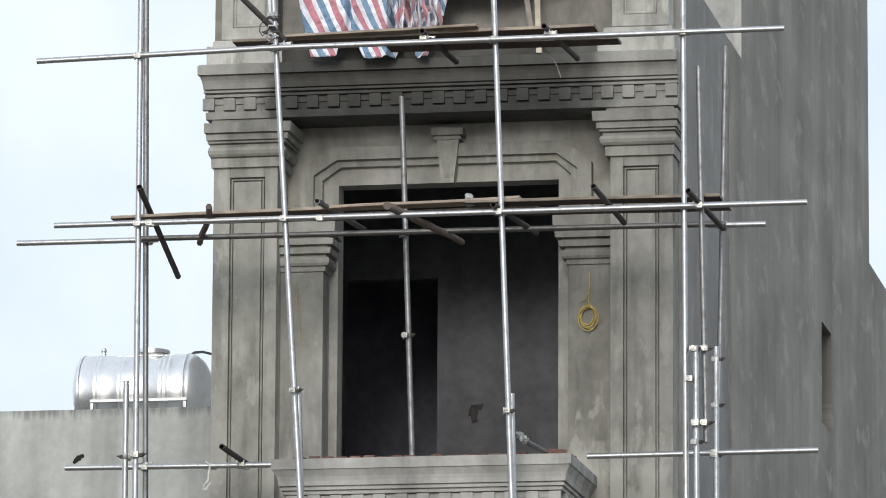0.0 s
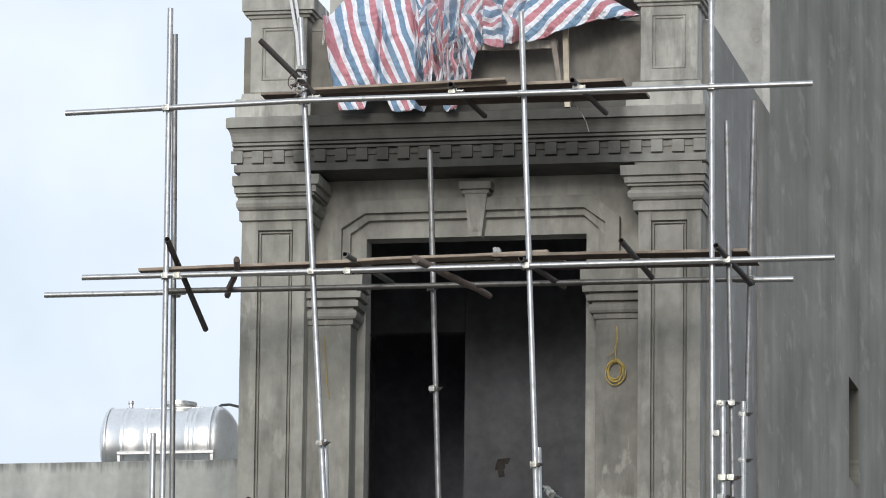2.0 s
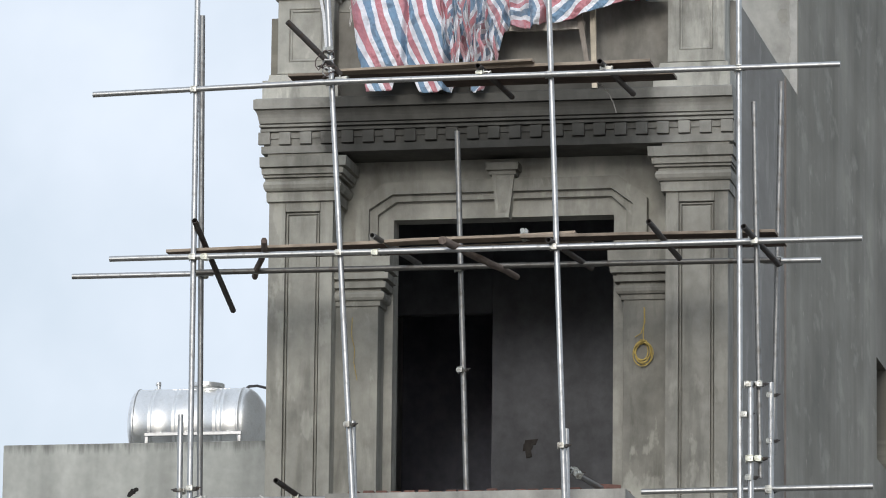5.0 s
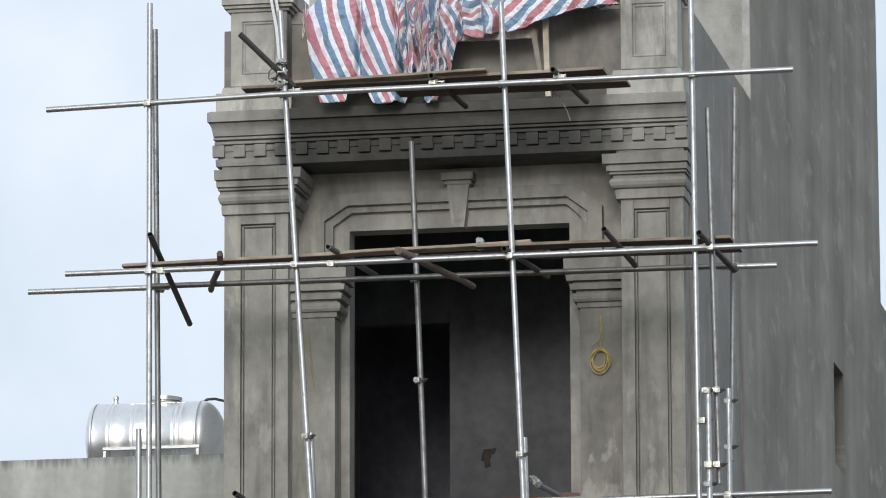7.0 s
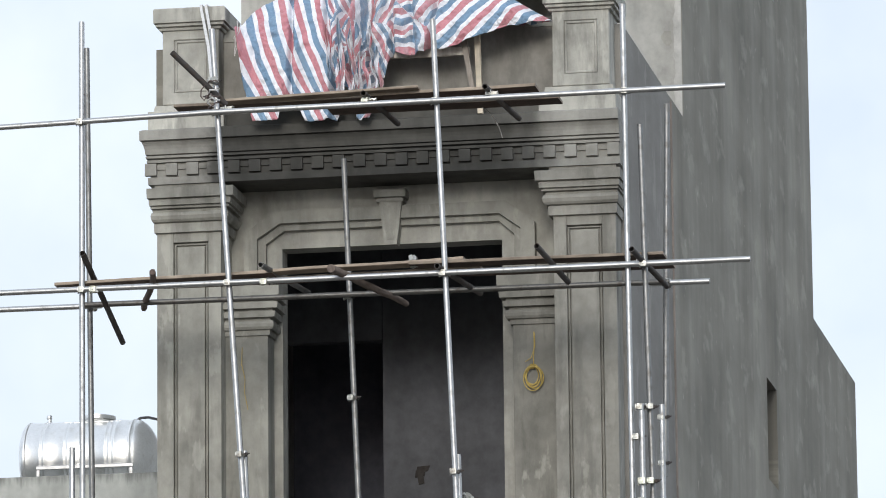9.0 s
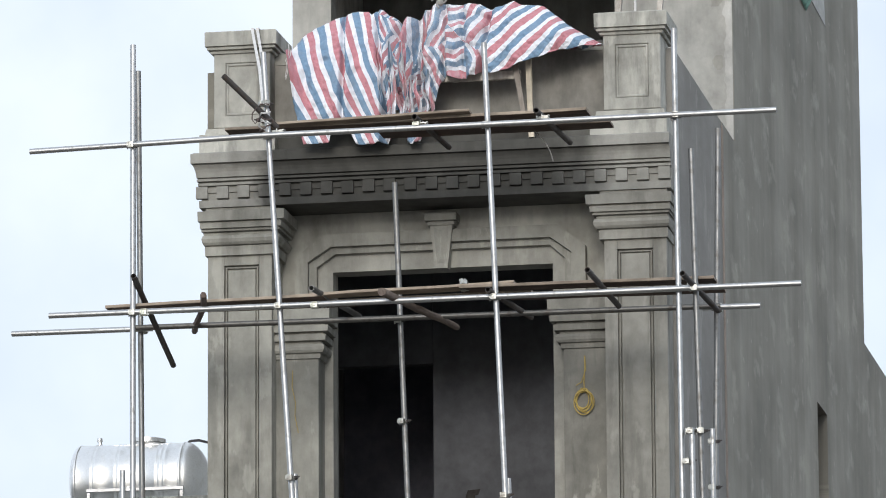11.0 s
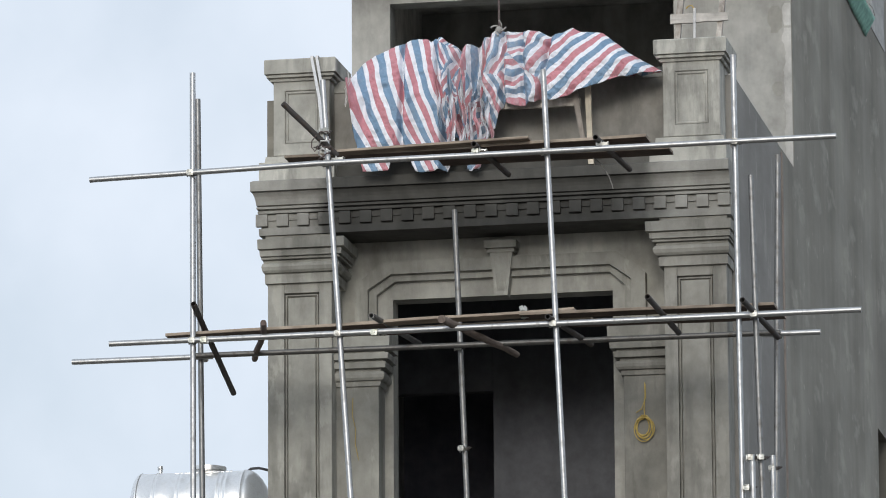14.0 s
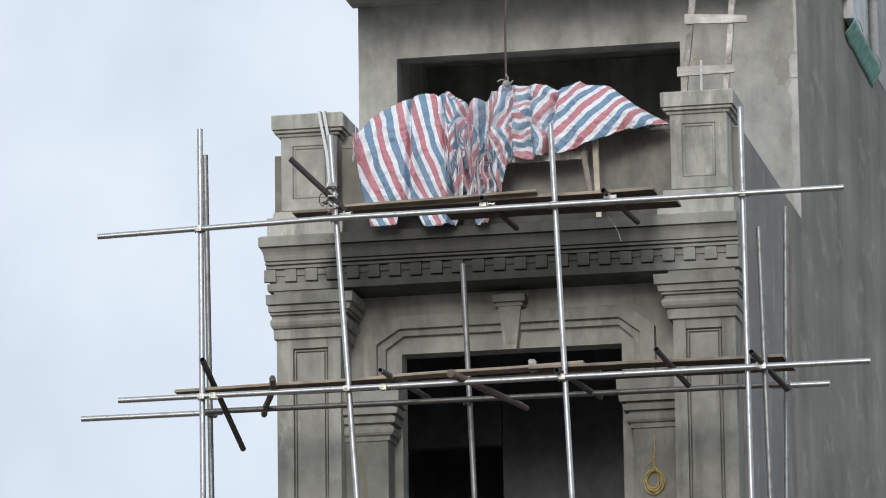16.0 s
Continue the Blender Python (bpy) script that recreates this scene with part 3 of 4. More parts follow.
for xa, xb, za, zb in ((-0.566, -0.30, 13.55, 13.45), (2.376, 2.10, 13.53, 13.45)):
    rings = [[(x, 0.19, 13.42), (x, 0.35, 13.42), (x, 0.33, z), (x, 0.21, z)] for x, z in ((xa, za), (xa + (xb - xa) * 0.3, za - 0.02), (xa + (xb - xa) * 0.6, (za + zb) / 2), (xb, zb))]
    part("mortar_fillet", loft(bmesh.new(), rings), CEMENT, house, "sloping fillet of mortar against the pedestal")
part("side_pier", boxes((-1.20, -1.10, 0.34, 0.52, 12.6, 13.42)), CEMENT_SIDE, house)
# unseen floor, its pale colour set to bounce light onto the lintel
part("terrace_floor", boxes((-1.05, SIDE - 0.22, 0.42, BACK_Y, 12.605, 12.66), bevel=0), CEMENT_UPPER, house)

# set-back top storey
part("upper_wall", cells_wall("y", [-1.25, -0.88, 1.835, SIDE - 0.221], [12.66, 15.215, 19.2], [(1, 0)], BACK_Y, BACK_Y + 0.22), CEMENT_UPPER, house, "front wall of the set-back top storey with a wide bare opening")
part("render_coat", cells_wall("y", [-1.25, -0.88, 1.835, SIDE - 0.004], [12.66, 15.215, 19.2], [(1, 0)], BACK_Y - 0.012, BACK_Y - 0.003), CEMENT_UPPER, house, "trowelled coat of render on the top storey")


def ragged_patch(x0, x1, z0, z1, y0, material, seed, rough_left=0.02, rough_right=0.0, label=""):
    """A hand-smeared skin of mortar with torn edges."""
    n = max(10, int((z1 - z0) / 0.03))
    rings = []
    for k in range(n + 1):
        z = z0 + (z1 - z0) * k / n
        end = 0.25 * (x1 - x0) * max(0.0, 1 - min(k, n - k) / 2.5)
        xa = x0 + end + rough_left * (noise.noise(Vector((z * 5, seed, 0))) + 0.6 * noise.noise(Vector((z * 17, seed, 3))))
        xb = x1 - end * (rough_right > 0) + rough_right * (noise.noise(Vector((z * 5, seed, 8))) + 0.6 * noise.noise(Vector((z * 17, seed, 11))))
        rings.append([(xa, y0, z), (xb, y0, z), (xb, BACK_Y - 0.008, z), (xa, BACK_Y - 0.008, z)])
    return part("mortar_patch", loft(bmesh.new(), rings), material, house, label)


ragged_patch(2.872, SIDE - 0.006, 13.46, 14.78, BACK_Y - 0.022, CEMENT_PALE, 1, 0.04, label="pale ragged mortar patch at the wall corner")
ragged_patch(2.862, SIDE - 0.006, 14.80, 15.02, BACK_Y - 0.022, CEMENT_PALE, 2, 0.03)
ragged_patch(2.915, SIDE - 0.006, 15.05, 19.1, BACK_Y - 0.020, CEMENT_PALE, 3, 0.012)
ragged_patch(2.735, 2.855, 14.74, 15.0, BACK_Y - 0.016, CEMENT_WALL, 4, 0.07, 0.06, "darker damp mortar patch")
ragged_patch(2.76, 2.85, 14.13, 14.27, BACK_Y - 0.016, CEMENT_WALL, 5, 0.05, 0.05)
# mostly out of view; its overhang is set to shade the lintel
part("canopy", boxes((-1.30, SIDE - 0.224, BACK_Y - 1.25, BACK_Y - 0.016, 15.73, 15.92)), CEMENT_UPPER, house, "concrete canopy slab that overhangs the terrace")
part("upper_ceiling", boxes((-1.05, SIDE - 0.222, BACK_Y + 0.222, 14.5, 15.705, 15.90), bevel=0), CEMENT_UPPER, house)
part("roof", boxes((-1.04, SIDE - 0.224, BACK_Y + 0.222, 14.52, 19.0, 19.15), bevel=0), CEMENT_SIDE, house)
# set forward and lighter so the upper opening reads less black
part("partition_wall", boxes((-1.05, SIDE - 0.22, 6.6, 6.72, 12.66, 15.70), bevel=0), CEMENT_LOW, house)
part("upper_floor", boxes((-1.05, SIDE - 0.22, BACK_Y + 0.22, 14.5, 12.60, 12.655), bevel=0), CEMENT_ROOM_SHADED, house)

# limewashed strip of the side wall with a small ledge and a downpipe
LEDGE_X = SIDE + 0.10
rings = []
for k in range(101):
    z = 16.28 + 2.82 * k / 100
    wob = noise.noise(Vector((z * 2.2, 3, 0))) + 0.5 * noise.noise(Vector((z * 7, 5, 0)))
    ya = 9.45 + 0.9 * max(0.0, (16.60 - z) / 0.32) ** 1.5 + 0.16 * wob
    yb = 11.55 + 0.25 * noise.noise(Vector((z * 2.6, 9, 0)))
    rings.append([(SIDE - 0.002, ya, z), (SIDE + 0.006, ya + 0.03, z), (SIDE + 0.006, yb - 0.03, z), (SIDE - 0.002, yb, z)])
strip = part("limewash", loft(bmesh.new(), rings), LIMEWASH, house, "ragged pale limewash high on the side wall")
part("ledge", boxes((SIDE + 0.003, LEDGE_X, 7.69, 8.80, 16.24, 19.1), bevel=0.008), LIME, strip, "pale limewashed ledge")
part("ledge_end", boxes((SIDE + 0.003, SIDE + 0.05, 7.45, 7.685, 16.42, 19.1), bevel=0.006), CEMENT_PALE, strip)
bm = bmesh.new()
tube(bm, (SIDE + 0.06, 9.72, 16.25), (SIDE + 0.06, 9.72, 19.1), 0.045, hollow=False)
tube(bm, (SIDE + 0.06, 9.72, 16.92), (SIDE + 0.06, 9.72, 17.02), 0.056, hollow=False)
part("downpipe", bm, PVC, strip, "pale grey plastic downpipe", smooth=True)
part("conduit", tube(bmesh.new(), (SIDE + 0.03, 9.38, 16.3), (SIDE + 0.03, 9.38, 19.1), 0.014, hollow=False), PVC, strip, smooth=True)

# balcony below the opening
BX0, BX1, BY = -0.325, 2.225, -1.2
balcony = part("balcony", mould(BX0 + 0.15, BX1 - 0.15, BY + 0.15, 0.45, [
    (8.0, 0.0), (8.56, 0.0), (8.56, 0.015), (8.665, 0.015), (8.665, 0.06), (8.70, 0.064), (8.70, 0.078), (8.735, 0.08), (8.735, 0.092),
    (8.775, 0.096), (8.81, 0.106), (8.84, 0.122), (8.865, 0.135), (8.868, 0.148), (8.955, 0.15), (8.955, 0.03), (8.90, 0.03)]), CEMENT_UPPER, house, "projecting cement balcony with a moulded dentil edge")
dentils(balcony, BX0 + 0.115, BX1 - 0.105, BY + 0.10, 8.555, 8.66, 0.19, 0.105, 0.05, CEMENT_UPPER)
bm = bmesh.new()
box(bm, BX1 - 0.137, BX1 - 0.08, 0, 0.105, 8.555, 8.66, bevel=0.004)
side_tooth = mesh_of(bm, "dentil", CEMENT_UPPER)
for k in range(7):
    o = new("dentil", side_tooth)
    o.location, o.parent = (0, BY + 0.28 + 0.19 * k, 0), balcony
brick_mesh = mesh_of(boxes((-0.1, 0.1, -0.045, 0.045, 0.0, 0.055), bevel=0.004), "brick", BRICK)
for k in range(17):
    o = new("brick", brick_mesh)
    o.matrix_basis = pose(-0.10 + 0.118 * k, -1.0 + random.uniform(-0.015, 0.015), 8.928 + random.uniform(-0.006, 0.008), 0, random.uniform(-2, 2), 90 + random.uniform(-5, 5))
    o.parent = balcony

# ---- neighbouring house with a water tank ----
neighbour = thing("neighbour_house", "lower neighbouring house with a weathered grey parapet wall", "house")
part("wall", boxes((-4.27, -1.27, 3.0, 3.22, 0, 10.10), bevel=0.012), CEMENT_OLD, neighbour, "weathered grey parapet wall with damp runs")
part("wall", boxes((-4.27, -4.05, 3.23, 11.79, 0, 10.09), bevel=0.012), CEMENT_OLD, neighbour)
part("wall", boxes((-4.27, -1.27, 11.8, 12.0, 0, 10.09), bevel=0.012), CEMENT_OLD, neighbour)
# unseen roof, made pale to brighten the tank's reflection
part("roof", boxes((-4.05, -1.27, 3.22, 11.8, 9.2, 9.42), bevel=0), CEMENT_PALE, neighbour)
# no hole is cut: near-black blobs stand for its inner shade
bm = bmesh.new()
for k in range(9):
    r = random.uniform(0.012, 0.026)
    bmesh.ops.create_icosphere(bm, subdivisions=2, radius=r, matrix=Matrix.Translation((-3.025 + random.uniform(-0.045, 0.04), 3.0, 9.635 + random.uniform(-0.03, 0.035))) @ Matrix.Diagonal((1, 0.12, 0.9, 1)))
part("pipe_hole_shade", bm, HOLE_SHADE, neighbour, "near-black blobs painted as the shade of a small pipe hole")

tank = thing("water_tank", "shiny stainless steel water tank on a steel roof stand", "water tank", at=(0, 0, 0))
TX0, TX1, TY, TZ, TR = -3.69, -2.345, 5.5, 10.645, 0.37
CAP0, CAP1 = 0.10, 0.22
bm = bmesh.new()
steps = [(TX0 + CAP0 * (1 - math.cos(math.pi / 2 * k / 9)), TR * math.sin(math.pi / 2 * k / 9) + 0.004) for k in range(9)]
for xr, high in ((TX0 + CAP0, 0.008), (-3.435, 0.006), (-3.395, 0.006), (-3.20, 0.005), (-3.16, 0.005), (-2.80, 0.006), (-2.755, 0.006), (-2.71, 0.006), (TX1 - CAP1, 0.008)):
    steps += [(xr - 0.014, TR), (xr - 0.005, TR + high), (xr + 0.005, TR + high), (xr + 0.014, TR)]
steps += [(TX1 - CAP1 * (1 - math.cos(math.pi / 2 * k / 9)), TR * math.sin(math.pi / 2 * k / 9) + 0.004) for k in range(8, -1, -1)]
loft(bm, [[(x, TY + r * math.cos(2 * math.pi * k / 48), TZ + r * math.sin(2 * math.pi * k / 48)) for k in range(48)] for x, r in steps])
shell = part("shell", bm, STAINLESS, tank, smooth=True)
LX = -2.95
bm = bmesh.new()
tube(bm, (LX, TY, TZ + TR - 0.03), (LX, TY, TZ + TR + 0.022), 0.165, sides=32, hollow=False)
tube(bm, (LX, TY, TZ + TR + 0.018), (LX, TY, TZ + TR + 0.034), 0.175, sides=32, hollow=False)
tube(bm, (LX, TY, TZ + TR + 0.034), (LX, TY, TZ + TR + 0.052), 0.13, sides=28, hollow=False)
part("manhole_lid", bm, STAINLESS, tank, "round pressed manhole lid", smooth=True)
part("lid_seat", boxes((LX - 0.30, LX + 0.26, TY - 0.135, TY - 0.115, TZ + TR - 0.035, TZ + TR - 0.018), bevel=0.004), STAINLESS, tank)
bm = bmesh.new()
tube(bm, (-3.42, TY, TZ + TR - 0.02), (-3.425, TY, TZ + TR + 0.055), 0.02, hollow=False)
tube(bm, (-3.424, TY, TZ + TR + 0.04), (-3.427, TY, TZ + TR + 0.075), 0.027, hollow=False)
part("vent_pipe", bm, STAINLESS, tank, smooth=True)
bm = bmesh.new()
cord(bm, [(-2.58, TY, TZ + TR - 0.015), (-2.53, TY, TZ + TR + 0.018), (-2.45, TY, TZ + TR + 0.022), (-2.36, TY, TZ + TR - 0.002), (-2.24, TY, TZ + TR - 0.09)], 0.013)
part("hose", bm, DARK_PLASTIC, tank, smooth=True)
SY0, SY1, SZ = TY - 0.42, TY + 0.39, 10.50
part("stand_rail", boxes((-3.455, -2.505, SY0, SY0 + 0.03, SZ, SZ + 0.034), bevel=0.004), STAND_STEEL, tank, "square-tube steel stand rail")
part("stand_rail", boxes((-3.455, -2.505, SY1, SY1 + 0.03, SZ, SZ + 0.034), bevel=0.004), STAND_STEEL, tank)
for x in (-3.45, -2.542):
    for y in (SY0 + 0.002, SY1 + 0.002):
        part("stand_leg", boxes((x, x + 0.032, y, y + 0.026, 9.42, SZ - 0.002), bevel=0.003), STAND_STEEL, tank)
    part("cradle", boxes((x + 0.002, x + 0.03, SY0 + 0.032, SY1 - 0.002, 10.245, 10.279), bevel=0.003), STAND_STEEL, tank)

# ---- scaffold ----
scaffold = thing("scaffold", "tube scaffold of galvanised steel poles clamped in front of the house", "scaffold")
R = 0.0245
YO, YI = -1.65, -0.65


def pole(name, a, b, material=STEEL, label="", r=R, hollow=True, parent=None):
    return part(name, tube(bmesh.new(), a, b, r, hollow=hollow), material, parent or scaffold, label, smooth=True)


# standards: the outer row, the inner row, and the lapped lengths below
pole("standard", (-1.395, YO, 13.22), (-1.345, YO, 0))
pole("standard", (-1.59, YI, 13.23), (-1.405, YI, 0), STEEL_DULL)
pole("standard", (-1.483, YO + 0.06, 9.585), (-1.45, YO + 0.05, 0))
pole("standard", (-0.268, YO, 13.10), (0.055, YO, 8.1))
pole("standard", (-0.012, YO + 0.055, 9.50), (0.35, YO + 0.05, 0))
pole("standard", (0.664, YI, 12.145), (0.78, YI, 8.95), STEEL_DULL)
pole("standard", (1.622, YO, 13.09), (1.82, YO, 8.1))
pole("standard", (1.790, YO + 0.055, 9.40), (2.02, YO + 0.05, 0))
pole("standard", (3.228, YO, 13.135), (3.295, YO, 0))
pole("standard", (3.352, YO + 0.055, 12.115), (3.411, YO + 0.055, 8.96), STEEL_DULL)
pole("standard", (3.338, YO - 0.03, 9.75), (3.37, YO - 0.03, 0))
pole("standard", (3.452, YI, 12.49), (3.385, YI, 9.3), STEEL_DULL)
pole("standard", (3.372, YI - 0.052, 9.905), (3.36, YI - 0.05, 0))
# ledgers
pole("ledger", (-2.275, YO - 0.05, 12.325), (-0.25, YO - 0.05, 12.372))
pole("ledger", (-0.36, YO - 0.10, 12.36), (4.085, YO - 0.05, 12.39))
pole("ledger", (-2.098, YO - 0.05, 10.905), (4.266, YO - 0.05, 10.92))
pole("ledger", (-2.681, YI - 0.05, 10.955), (-1.44, YI - 0.05, 10.953))
pole("ledger", (-1.60, YI - 0.10, 10.955), (3.46, YI - 0.10, 10.94), STEEL_DECK_SHADE)
pole("ledger", (3.30, YI - 0.05, 10.941), (3.795, YI - 0.05, 10.94))
pole("ledger", (-2.22, YI - 0.05, 8.995), (-0.33, YI - 0.05, 8.985))
pole("ledger", (2.28, YI - 0.05, 9.0), (4.228, YI - 0.05, 9.012))
# transoms of the middle lift
pole("transom", (-1.352, -1.78, 11.20), (-1.315, -0.45, 10.67), STEEL_DARK, "dark tube hanging askew")
pole("transom", (0.175, -1.80, 11.03), (0.31, -0.45, 11.035), STEEL_DULL)
pole("transom", (1.665, -1.80, 10.955), (1.80, -0.45, 10.965), STEEL_DARK)
pole("transom", (2.527, -1.950, 11.056), (2.670, -1.200, 10.885), STEEL_DARK)
pole("transom", (3.315, -1.950, 10.994), (3.488, -1.100, 10.833), STEEL_DARK)
bm = bmesh.new()
rings = []
for k in range(15):
    p = Vector((0.80, -1.95, 10.945)).lerp(Vector((1.15, -0.42, 10.915)), k / 14) + Vector((0, 0, 0.010 * noise.noise(Vector((k * 0.4, 2, 0)))))
    r = (0.035 - 0.008 * k / 14) * (1 + 0.16 * noise.noise(Vector((k * 0.8, 6, 0))))
    rings.append([p + r * (1 + 0.10 * noise.noise(Vector((k * 0.7, j * 1.3, 9)))) * Vector((math.cos(2 * math.pi * j / 12), 0, math.sin(2 * math.pi * j / 12))) for j in range(12)])
loft(bm, rings)
part("timber_putlog", bm, RAW_POLE, scaffold, "rough round timber pole under the planks", smooth=True)
bm = bmesh.new()
cord(bm, [(-0.735, -1.85, 11.0), (-0.80, -1.55, 10.985), (-0.94, -1.05, 10.99), (-1.05, -0.75, 10.965), (-1.13, -0.45, 10.96)], 0.027)
part("timber_putlog", bm, DARK_POLE, scaffold, "rough round timber pole under the planks", smooth=True)
# transoms of the upper lift
pole("transom", (-0.545, -1.95, 12.845), (-0.155, -1.60, 12.455), STEEL_DARK, "dark tube clamped askew")
for k in range(5):
    pts = []
    for j in range(15):
        a = 2 * math.pi * j / 14
        pts.append((-0.245 + (0.036 + 0.003 * k) * math.cos(a) + 0.012 * math.sin(3 * a + k), -1.69 + 0.065 * math.sin(a), 12.42 + 0.045 * k + (0.04 - 0.02 * k) * math.cos(a + k) + 0.012 * math.sin(2 * a)))
    part("lashing", cord(bmesh.new(), pts, 0.0065), STRAP if k in (1, 3) else ROPE_DARK, scaffold, "twisted rope and wire lashing", smooth=True)
part("lashing_end", cord(bmesh.new(), [(-0.30, -1.76, 12.60), (-0.335, -1.77, 12.55), (-0.34, -1.76, 12.50), (-0.31, -1.77, 12.46), (-0.285, -1.76, 12.50)], 0.006), ROPE_DARK, scaffold, smooth=True)
pole("transom", (1.055, -1.80, 12.45), (1.10, -0.45, 12.475), STEEL_DARK)
pole("transom", (2.085, -1.80, 12.455), (2.15, -0.45, 12.47), STEEL_DARK)
# lower lift
pole("transom", (-0.735, -1.25, 9.065), (-0.655, -0.55, 9.01), STEEL_DARK)
pole("transom", (1.77, -1.25, 9.10), (1.96, -0.75, 9.02), STEEL_DULL)


def coupler_mesh(name, material):
    """A right-angle clamp: two sleeves, a square face plate with rolled lips, a hinge plate and its pin."""
    bm = bmesh.new()
    tube(bm, (0, 0, -0.020), (0, 0, 0.020), R + 0.005, hollow=False)
    tube(bm, (-0.020, -0.05, 0), (0.020, -0.05, 0), R + 0.005, hollow=False)
    box(bm, -0.030, 0.024, -0.089, -0.079, -0.028, 0.026, bevel=0.003)
    box(bm, -0.030, 0.024, -0.094, -0.088, 0.018, 0.027, bevel=0.002)
    box(bm, -0.030, 0.024, -0.094, -0.088, -0.029, -0.021, bevel=0.002)
    box(bm, -0.042, -0.031, -0.086, 0.026, -0.020, 0.020, bevel=0.003)
    tube(bm, (-0.004, -0.097, -0.002), (-0.004, -0.088, -0.002), 0.009, sides=6, hollow=False)
    tube(bm, (-0.043, -0.025, -0.034), (-0.043, -0.025, 0.034), 0.007, sides=8, hollow=False)
    return mesh_of(bm, name, material, smooth=True)


def clamp_bolt_mesh():
    """The rusty flap, eye bolt, washer and nut of a clamp."""
    bm = bmesh.new()
    box(bm, 0.028, 0.048, -0.034, 0.016, -0.017, 0.017, bevel=0.003)
    tube(bm, (0.036, -0.020, 0), (0.092, -0.030, 0.010), 0.007, sides=8, hollow=False)
    tube(bm, (0.050, -0.022, 0.003), (0.053, -0.0225, 0.0035), 0.019, sides=12, hollow=False)
    tube(bm, (0.055, -0.023, 0.004), (0.070, -0.026, 0.006), 0.016, sides=6, hollow=False)
    return mesh_of(bm, "bolt", STEEL_DARK, smooth=True)


COUPLER, COUPLER_NEW = coupler_mesh("coupler", ZINC), coupler_mesh("coupler", ZINC_NEW)
BOLT = clamp_bolt_mesh()


def coupler(x, y, z, turn=0.0, mesh=COUPLER, size=1.0, lean=0.0):
    o = new("coupler", mesh)
    o.matrix_basis = pose(x, y, z, lean, 0, turn) @ Matrix.Scale(size * 0.88, 4)
    o.parent = scaffold
    bolt = new("bolt", BOLT)
    bolt.parent = o
    return o


for x, y, z, turn in ((-1.394, YO, 12.345, 0), (-0.222, YO, 12.37, 0), (1.648, YO, 12.378, 0), (3.242, YO, 12.385, 0),
                      (-1.376, YO, 10.905, 0), (-0.126, YO, 10.91, 0), (1.70, YO, 10.913, 0), (3.38, YO, 10.92, 0),
                      (-1.28, YO, 10.90, 20), (0.19, YO, 10.91, 90), (1.665, YO, 10.92, 90), (3.30, YO, 10.93, 90),
                      (1.06, YO, 12.41, 90), (2.09, YO, 12.42, 90), (-0.262, YO - 0.03, 12.645, 40), (-0.16, YO, 12.40, 80), (-0.27, YO, 12.52, 180),
                      (-1.545, YI, 10.955, 180), (0.70, YI, 10.945, 0), (3.42, YI, 10.94, 180), (3.40, YI, 10.95, 40), (-1.52, YI, 8.99, 0), (-0.70, YI, 8.98, 70),
                      (3.362, YI, 9.01, 0), (-1.36, YO, 8.945, 0), (-1.475, YO + 0.05, 8.945, 180), (-1.52, YI, 9.02, 180), (-0.99, YI, 8.985, 90), (3.36, YI, 8.99, 0)):
    coupler(x, y, z, turn)
for x, y, z in ((-0.02, YO - 0.01, 9.455), (1.775, YO - 0.01, 9.245), (0.74, YI, 10.07), (3.32, YO, 9.725), (3.30, YO, 9.475), (3.345, YO, 8.95),
                (3.375, YI, 9.80), (3.375, YI, 9.41), (3.40, YO + 0.03, 9.73)):
    coupler(x, y, z, random.uniform(-15, 15), size=0.95)
coupler(3.345, YO - 0.01, 9.105, 0, COUPLER_NEW, 1.1)
coupler(3.41, YO + 0.02, 9.11, 0, COUPLER_NEW, 1.0)
coupler(-1.27, YO - 0.02, 10.90, 0, COUPLER_NEW, 1.0)
coupler(1.40, -1.44, 11.10, 60, COUPLER, 1.0, 80)
coupler(-0.69, YI - 0.03, 9.0, 15, COUPLER_NEW, 1.0)
coupler(1.80, -1.20, 9.115, 50, COUPLER, 1.1, 40)
coupler(1.06, YO - 0.02, 12.40, 0, COUPLER_NEW, 1.0)
coupler(0.19, YO - 0.02, 10.90, 0, COUPLER_NEW, 1.0)

# ---- planks ----
def plank(x0, x1, y0, y1, z, thick, tilt=0.0, material=PLANK_SHADED, label="weathered brown scaffold plank lying across the tubes", warp=0.008):
    bm = bmesh.new()
    n = 16
    seed = random.uniform(0, 50)
    rings = []
    for k in range(n + 1):
        u = k / n
        x = x0 + (x1 - x0) * u
        zz = z + tilt * (u - 0.5) + warp * noise.noise(Vector((x * 1.1, seed, 0)))
        w = 0.006 * noise.noise(Vector((x * 2.5, seed, 5)))
        ye0, ye1 = y0 + w, y1 - w
        e = 0.004
        rings.append([(x, ye0, zz + e), (x, ye0 + e, zz), (x, ye1 - e, zz), (x, ye1, zz + e), (x, ye1, zz + thick - e), (x, ye1 - e, zz + thick), (x, ye0 + e, zz + thick), (x, ye0, zz + thick - e)])
    loft(bm, rings)
    ob = part("plank", bm, material)
    # edges and ends take the paler, lit colour
    ob.data.materials.append(PLANK_EDGE_LIT)
    for face in ob.data.polygons:
        face.material_index = int(abs(face.normal.y) > 0.6 or abs(face.normal.x) > 0.6)
    return tagged(ob, label, "plank", "scaffold planks")


# middle lift
plank(-1.65, 0.22, -1.55, -1.33, 10.992, 0.026, 0.02)
plank(-1.52, 0.40, -1.31, -1.14, 10.99, 0.024, 0.0)
